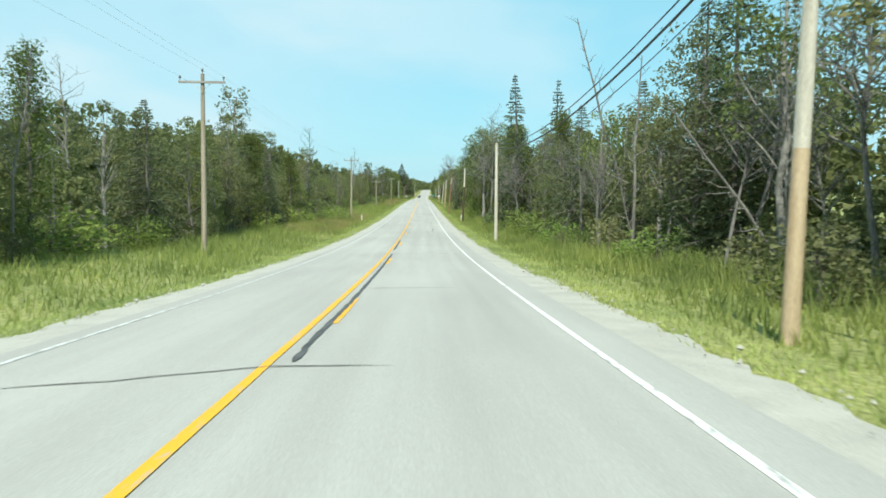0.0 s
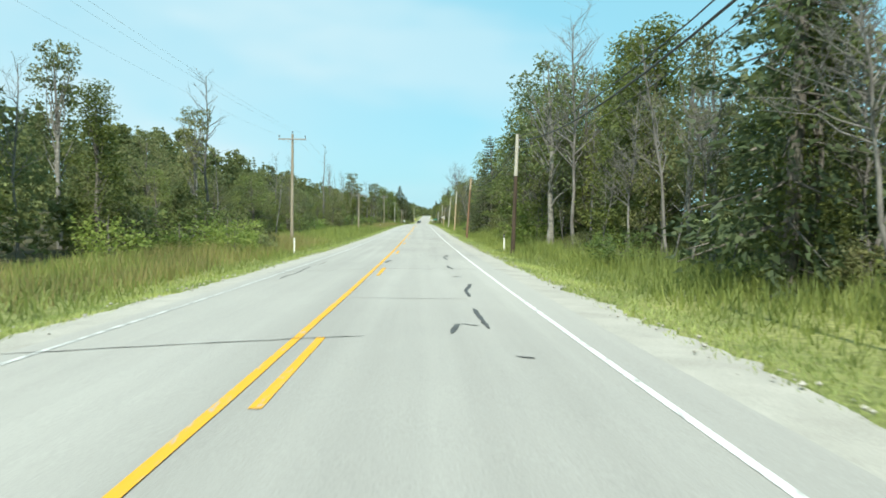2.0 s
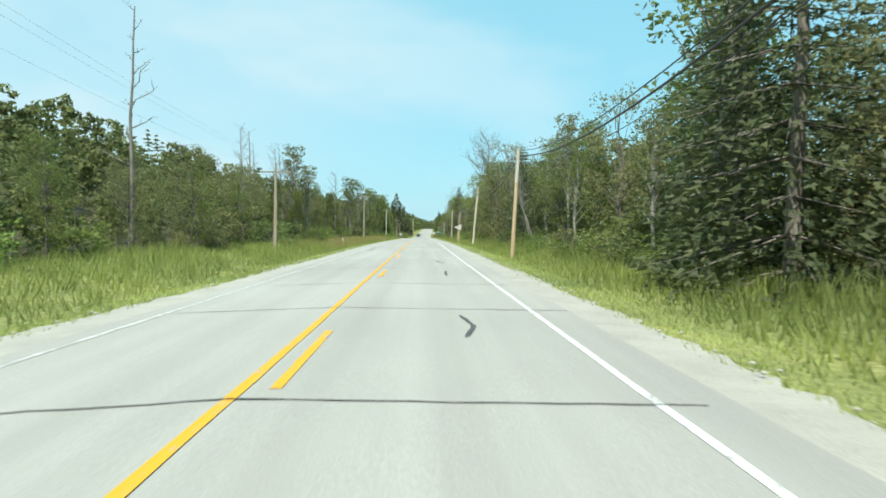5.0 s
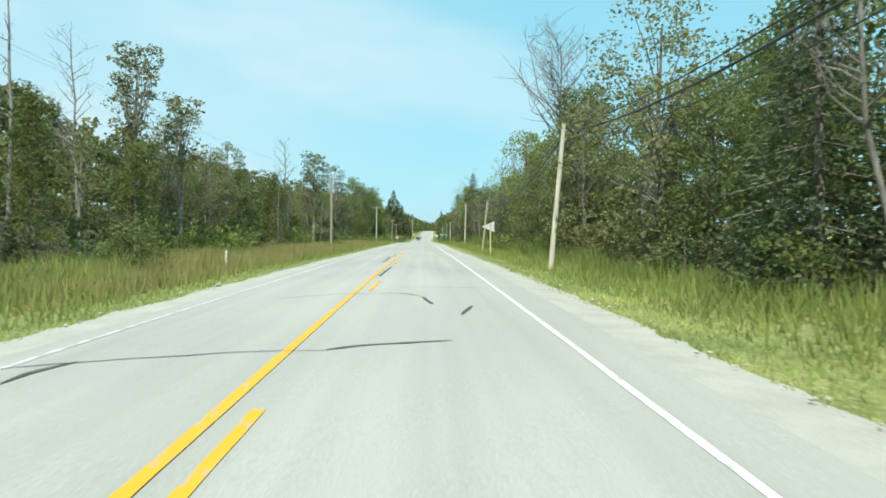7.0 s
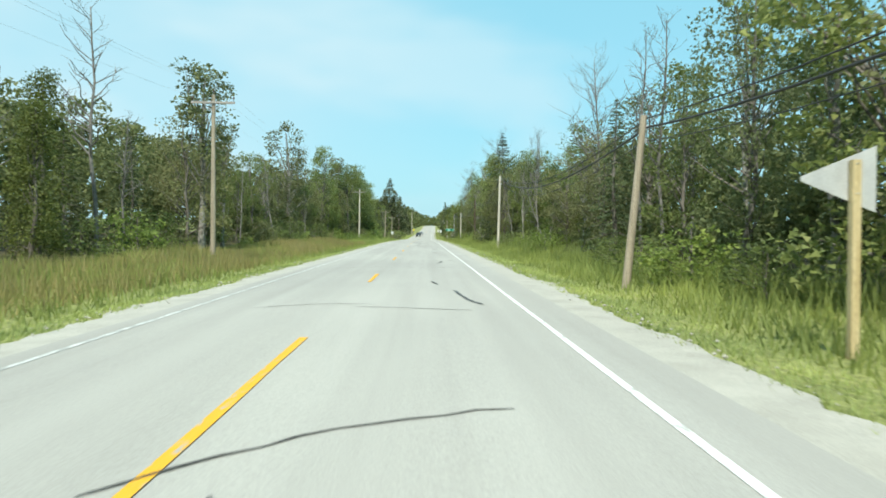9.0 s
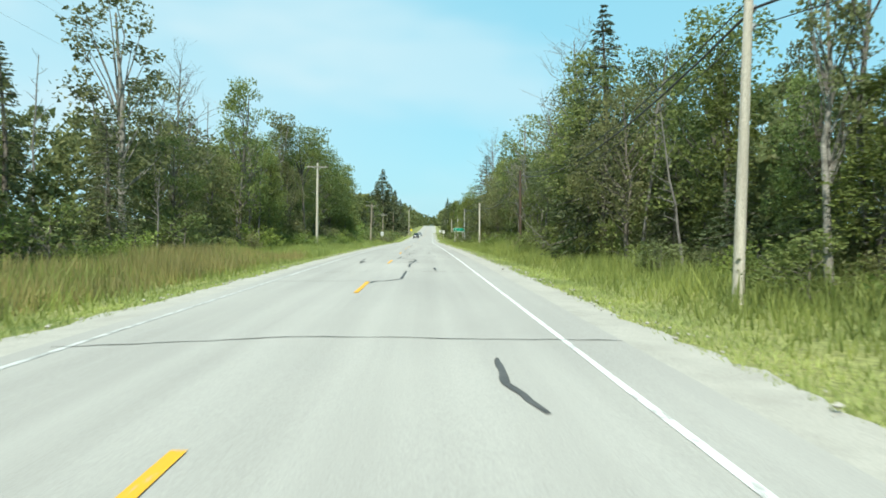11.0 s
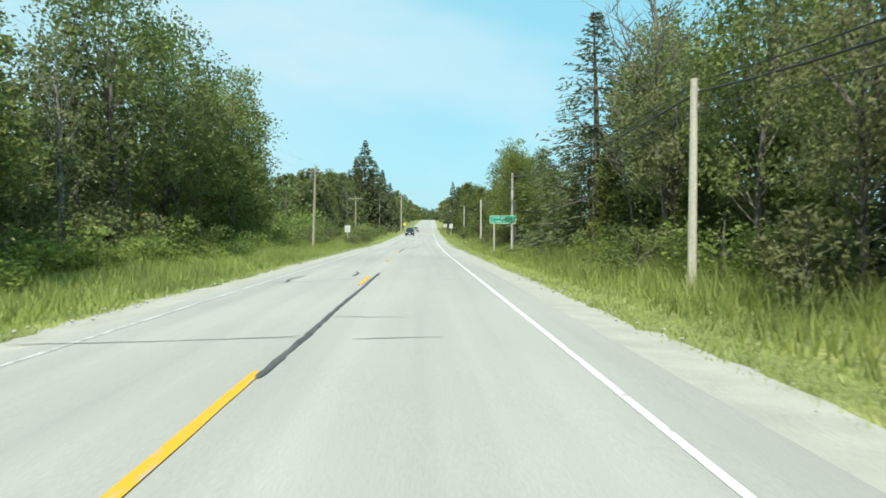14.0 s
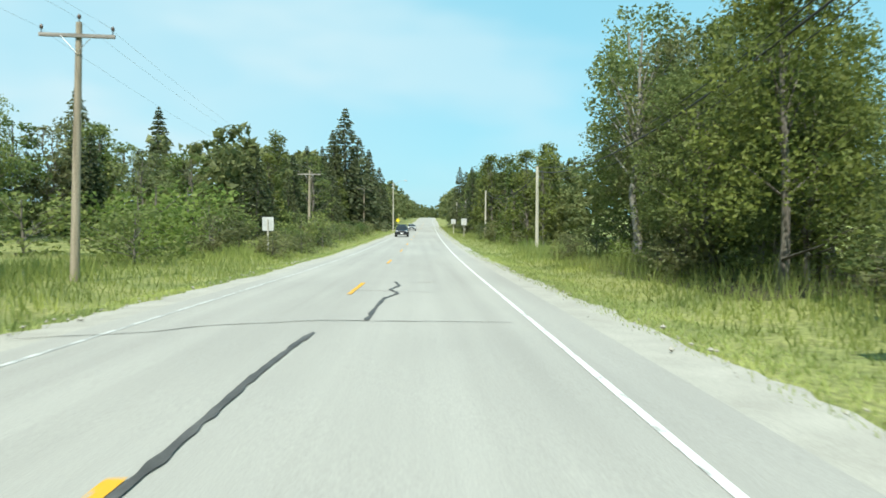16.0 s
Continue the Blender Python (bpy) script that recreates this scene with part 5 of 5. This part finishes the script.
POLES_L = [(-11.5, -42, 9.4), (-11.47, 39.6, 9.5), (-11.2, 118.9, 9.45), (-12.0, 196.2, 6.9), (-11.6, 283.3, 9.2), (-11.8, 378.6, 9.6), (-10.95, 451.6, 8.4, 1.7), (-11.3, 505.4, 7.6), (-11.6, 586.6, 9.5), (-11.0, 660, 9.5), (-9.6, 735, 9.5), (-8.0, 810, 9.5), (-6.4, 885, 9.5)]
for p in POLES_L:
    pole_left(*p)
for (xa, ya, ha, *_), (xb, yb, hb, *_) in zip(POLES_L, POLES_L[1:]):
    za, zb = float(lay(xa, ya)), float(lay(xb, yb))
    for off, up in ((-1.12, -0.2), (1.12, -0.2), (0, 0.16)):
        wire("power_line", (xa + off, ya - 0.1, za + ha + up), (xb + off, yb - 0.1, zb + hb + up), 0.9, 0.004, "thin grey power line between crossarm poles", "power lines left", M_GALV)


# ---------------------------------------------------------------- signs, posts and lamp
def letters(text, size, mat, name):
    c = bpy.data.curves.new(name, "FONT")
    c.body, c.size, c.extrude, c.align_x, c.align_y = text, size, 0.0015, "LEFT", "CENTER"
    c.offset = -0.004
    tmp = bpy.data.objects.new(name, c)
    scene.collection.objects.link(tmp)
    bpy.context.view_layer.update()
    me = bpy.data.meshes.new_from_object(tmp.evaluated_get(bpy.context.evaluated_depsgraph_get()))
    bpy.data.objects.remove(tmp)
    me.materials.clear()
    me.materials.append(mat)
    return me


def rounded_plate(w, h, thick, r, mat, name):
    """A sheet standing in the xz plane, centred, with rounded corners."""
    pts = []
    for cx, cz, a0 in ((w / 2 - r, h / 2 - r, 0), (-w / 2 + r, h / 2 - r, 90), (-w / 2 + r, -h / 2 + r, 180), (w / 2 - r, -h / 2 + r, 270)):
        pts += [(cx + r * math.cos(radians(a0 + 22.5 * k)), cz + r * math.sin(radians(a0 + 22.5 * k))) for k in range(5)]
    n = len(pts)
    v = [(x, -thick / 2, z) for x, z in pts] + [(x, thick / 2, z) for x, z in pts]
    f = [tuple(range(n)), tuple(range(2 * n - 1, n - 1, -1))] + [(i, n + i, n + (i + 1) % n, (i + 1) % n) for i in range(n)]
    return mesh_of(name, v, f, mat)


def post_mesh(w, d, h, mat):
    return Build().box((0, 0, h / 2), (w, d, h), 0.008).mesh("post", mat)


def guide_sign():
    x, y = 6.73, 434.6
    z = float(lay(x, y))
    t = thing("guide_sign", pose(x, y, z, 0, 0, 0), "green distance sign on two pale wooden posts in the grass", "road sign")
    top = road_z(y) + 2.80 - z
    for px in (-0.71, 0.71):
        part("post", post_mesh(0.10, 0.10, top - 0.15, M_SIGN_POST), t, "", pose(px, 0.07, -0.05))
    panel = part("panel", rounded_plate(2.14, 0.64, 0.012, 0.05, M_SIGN_WHITE, "panel"), t, "green panel with white border", pose(0, 0, top - 0.32))
    part("face", rounded_plate(2.09, 0.59, 0.004, 0.04, M_SIGN_GREEN, "face"), panel, "green reflective face", pose(0, -0.009, 0))
    for text, px, pz in (("Gills Rock", -0.93, 0.135), ("4", 0.72, 0.135), ("Northport", -0.93, -0.135), ("6", 0.72, -0.135)):
        part("lettering", letters(text, 0.26, M_SIGN_WHITE, "lettering"), panel, "white letters", pose(px, -0.0125, pz, 90))


guide_sign()


def pennant_sign():
    x, y = 5.74, 251.8
    z = float(lay(x, y))
    t = thing("pennant_sign", pose(x, y, z, 0, 0, 0), "triangular traffic pennant, bare metal back, on a wooden post", "road sign")
    up = road_z(y) + 2.15 - z
    part("post", post_mesh(0.12, 0.12, up + 0.3, M_POST_WARM), t, "yellowish wooden post", pose(0, 0, -0.05))
    v = [(0.33, -0.45), (0.33, 0.45), (-0.70, 0.03), (-0.70, -0.03)]
    bm = bmesh.new()
    vs = [bm.verts.new((a, 0, b)) for a, b in v]
    f = bm.faces.new(vs)
    ext = bmesh.ops.extrude_face_region(bm, geom=[f])
    bmesh.ops.translate(bm, vec=(0, 0.006, 0), verts=[g for g in ext["geom"] if isinstance(g, bmesh.types.BMVert)])
    bmesh.ops.recalc_face_normals(bm, faces=bm.faces)
    me = bpy.data.meshes.new("panel")
    bm.to_mesh(me)
    bm.free()
    me.materials.append(M_ALU)
    panel = part("panel", me, t, "bare aluminium back", pose(0, 0.07, up))
    for dz in (-0.2, 0.2):
        part("bolt", Build().tube([(0, -0.145, dz), (0, -0.13, dz)], [0.014, 0.014], 6).mesh("bolt", M_GALV), panel)


pennant_sign()


def back_sign(x, y, w, h, up, label, post_mat=M_SIGN_POST):
    z = float(lay(x, y))
    t = thing("road_sign", pose(x, y, z, 0, 0, 0), label, "road sign")
    base = road_z(y) + up - z
    part("post", post_mesh(0.09, 0.09, base + h * 0.4, post_mat), t, "", pose(0, 0, -0.05))
    part("panel", rounded_plate(w, h, 0.005, 0.04, M_ALU, "panel"), t, "bare aluminium back", pose(0, 0.055, base))


back_sign(-9.95, 477.5, 0.76, 0.92, 1.85, "rectangular traffic sign seen from its pale metal back")
back_sign(6.6, 534, 0.75, 0.95, 2.0, "rectangular traffic sign seen from its pale metal back beside cedars")
back_sign(6.1, 556, 0.75, 0.75, 2.0, "small traffic sign seen from its pale metal back beside cedars")


def warning_sign(x, y):
    z = float(lay(x, y))
    t = thing("warning_sign", pose(x, y, z, 0, 0, 0), "yellow diamond warning sign on a thin post", "road sign")
    part("post", post_mesh(0.07, 0.07, 2.4, M_GALV), t, "", pose(0, 0.05, -0.05))
    part("panel", rounded_plate(0.76, 0.76, 0.006, 0.05, plain("yellow_sign_sheeting", (0.75, 0.62, 0.02), 0.4), "panel"), t, "yellow diamond panel", pose(0, 0, 2.2, 0, 45, 0))


warning_sign(-7.0 + float(bend(606)), 606)


def delineator(x, y, h, cap, label):
    z = float(lay(x, y))
    t = thing("delineator_post", pose(x, y, z, 0, 0, 0), label, "marker post")
    part("post", Build().box((0, 0, (h - cap) / 2), (0.09, 0.03, h - cap), 0.008).mesh("post", M_DELIN), t)
    if cap:
        part("cap", Build().box((0, 0, h - cap / 2), (0.094, 0.034, cap), 0.008).mesh("cap", M_BLACK), t, "black upper band")
    part("reflector", Build().box((0, -0.02, h * 0.86), (0.05, 0.008, 0.09), 0.003).mesh("reflector", M_GALV), t, "small reflector plate")


delineator(5.45, 103.4, 1.15, 0.28, "white marker post with a black top in the roadside grass")
delineator(-8.2, 102.4, 1.0, 0.0, "white plastic marker post in the roadside grass")
delineator(-9.55, 225.1, 0.95, 0.0, "white plastic marker post in the roadside grass")


def street_lamp(x, y, h):
    t = thing("street_lamp", pose(x, y, float(lay(x, y)) - 0.1, 0, 0, 0), "wooden pole with a curved street lamp arm", "street lamp")
    part("pole", Build().tube([(0, 0, 0), (0, 0, h * 0.6), (0, 0, h)], [0.16, 0.13, 0.1], 10).mesh("pole", M_POLE, True), t)
    part("arm", Build().tube([(0, 0, h - 0.9), (0.7, 0, h - 0.1), (1.6, 0, h + 0.35), (2.5, 0, h + 0.4)], [0.04, 0.035, 0.03, 0.03], 8).mesh("arm", M_GALV, True), t, "galvanised curved arm")
    part("lamp_head", Build().tube([(2.4, 0, h + 0.4), (2.6, 0, h + 0.4), (3.0, 0, h + 0.36), (3.15, 0, h + 0.35)], [0.04, 0.13, 0.15, 0.05], 10).mesh("lamp_head", M_GALV, True), t, "grey cobra-head lamp")


street_lamp(-5.6, 594, 11.0)


# ---------------------------------------------------------------- oncoming vehicles
def loft(rows, mat, name, smooth=True):
    """A skin through closed outlines of equal length."""
    v, f = [], []
    n = len(rows[0])
    for r in rows:
        v += r
    for i in range(len(rows) - 1):
        for k in range(n):
            f.append((i * n + k, i * n + (k + 1) % n, (i + 1) * n + (k + 1) % n, (i + 1) * n + k))
    f += [tuple(range(n - 1, -1, -1)), tuple(range((len(rows) - 1) * n, len(rows) * n))]
    return mesh_of(name, v, f, mat, smooth)


def outline(x, half, z0, z1, tuck=0.08):
    """A rounded box section across the vehicle; its length runs along y."""
    r = min(0.16, (z1 - z0) * 0.3)
    return [(-half + r, x, z0), (half - r, x, z0), (half, x, z0 + r), (half - tuck * 0.3, x, (z0 + z1) / 2), (half - tuck, x, z1 - r), (half - tuck - r, x, z1),
            (-half + tuck + r, x, z1), (-half + tuck, x, z1 - r), (-half + tuck * 0.3, x, (z0 + z1) / 2), (-half, x, z0 + r)]


def vehicle(x, y, paint, tall, label, name):
    z = float(road_z(y))
    t = thing(name, pose(x, y, z, 0, 0, 0), label, "car", "oncoming cars")
    belt = 0.98 if tall else 0.88
    top = 1.66 if tall else 1.42
    L = 4.5
    glass = bpy.data.materials.get("tinted_glass") or plain("tinted_glass", (0.02, 0.025, 0.03), 0.06)
    lamp = bpy.data.materials.get("headlamp_lens") or plain("headlamp_lens", (0.7, 0.72, 0.75), 0.12)
    rubber = bpy.data.materials.get("tyre_rubber") or plain("tyre_rubber", (0.02, 0.02, 0.02), 0.85)
    body = [outline(-L / 2, 0.72, 0.42, 0.74, 0.03), outline(-L / 2 + 0.12, 0.86, 0.3, belt - 0.12, 0.04), outline(-L / 2 + 0.6, 0.92, 0.26, belt - 0.03), outline(-L / 2 + 1.3, 0.93, 0.24, belt + 0.02),
            outline(0.6, 0.93, 0.24, belt + 0.04), outline(L / 2 - 0.5, 0.92, 0.26, belt + 0.05), outline(L / 2 - 0.08, 0.86, 0.34, belt), outline(L / 2, 0.78, 0.44, belt - 0.1)]
    part("body", loft(body, paint, "body"), t)
    cab = [outline(-L / 2 + 1.15, 0.80, belt - 0.02, belt + 0.06, 0.04), outline(-L / 2 + 1.75, 0.80, belt - 0.02, top - 0.10, 0.16), outline(-L / 2 + 2.2, 0.80, belt - 0.02, top - 0.03, 0.17),
           outline(0.9, 0.80, belt - 0.02, top - 0.04, 0.17), outline(L / 2 - 0.5, 0.79, belt - 0.02, top - 0.14, 0.16), outline(L / 2 - 0.12, 0.76, belt - 0.02, belt + 0.06, 0.05)]
    part("cabin_glass", loft(cab, glass, "cabin_glass"), t, "dark tinted windows")
    roof = [outline(-L / 2 + 1.85, 0.60, top - 0.08, top - 0.04, 0.03), outline(-L / 2 + 2.3, 0.64, top - 0.06, top, 0.03), outline(0.9, 0.64, top - 0.06, top, 0.03), outline(L / 2 - 0.55, 0.60, top - 0.13, top - 0.07, 0.03)]
    part("roof", loft(roof, paint, "roof"), t)
    part("grille", Build().box((0, -L / 2 - 0.005, 0.66), (0.95, 0.05, 0.17), 0.02).mesh("grille", M_BLACK), t, "black grille")
    part("bumper", Build().box((0, -L / 2 + 0.02, 0.42), (1.5, 0.12, 0.16), 0.04).mesh("bumper", M_BLACK), t, "black lower bumper")
    part("number_plate", Build().box((0, -L / 2 - 0.05, 0.46), (0.31, 0.012, 0.155), 0.004).mesh("number_plate", M_SIGN_WHITE), t, "blank pale plate")
    for s in (-1, 1):
        part("headlight", Build().box((0.62 * s, -L / 2 + 0.07, 0.74), (0.34, 0.14, 0.13), 0.03).mesh("headlight", lamp), t, "clear headlight lens")
        part("mirror", Build().box((1.0 * s, -L / 2 + 1.5, belt + 0.08), (0.2, 0.1, 0.14), 0.03).mesh("mirror", paint), t)
        for py in (-L / 2 + 0.88, L / 2 - 0.86):
            w = part("wheel", Build().tube([(0.70 * s, py, 0.34), (0.93 * s, py, 0.34)], [0.2, 0.2], 14).mesh("wheel", M_GALV, True), t)
            part("tyre", Build().tube([(0.68 * s, py, 0.34), (0.71 * s, py, 0.34), (0.9 * s, py, 0.34), (0.925 * s, py, 0.34)], [0.27, 0.34, 0.34, 0.27], 20).mesh("tyre", rubber, True), w, "black rubber tyre")
            part("rim", Build().tube([(0.925 * s, py, 0.34), (0.94 * s, py, 0.34)], [0.2, 0.17], 12).mesh("rim", M_GALV, True), w, "silver alloy rim")


vehicle(-3.15 + float(bend(528)), 528, plain("dark_blue_car_paint", (0.018, 0.024, 0.035), 0.22), True, "dark blue-black sport utility car on the road", "suv")
vehicle(-3.1 + float(bend(580)), 580, plain("silver_car_paint", (0.42, 0.44, 0.46), 0.28), False, "silver passenger car on the road", "sedan")
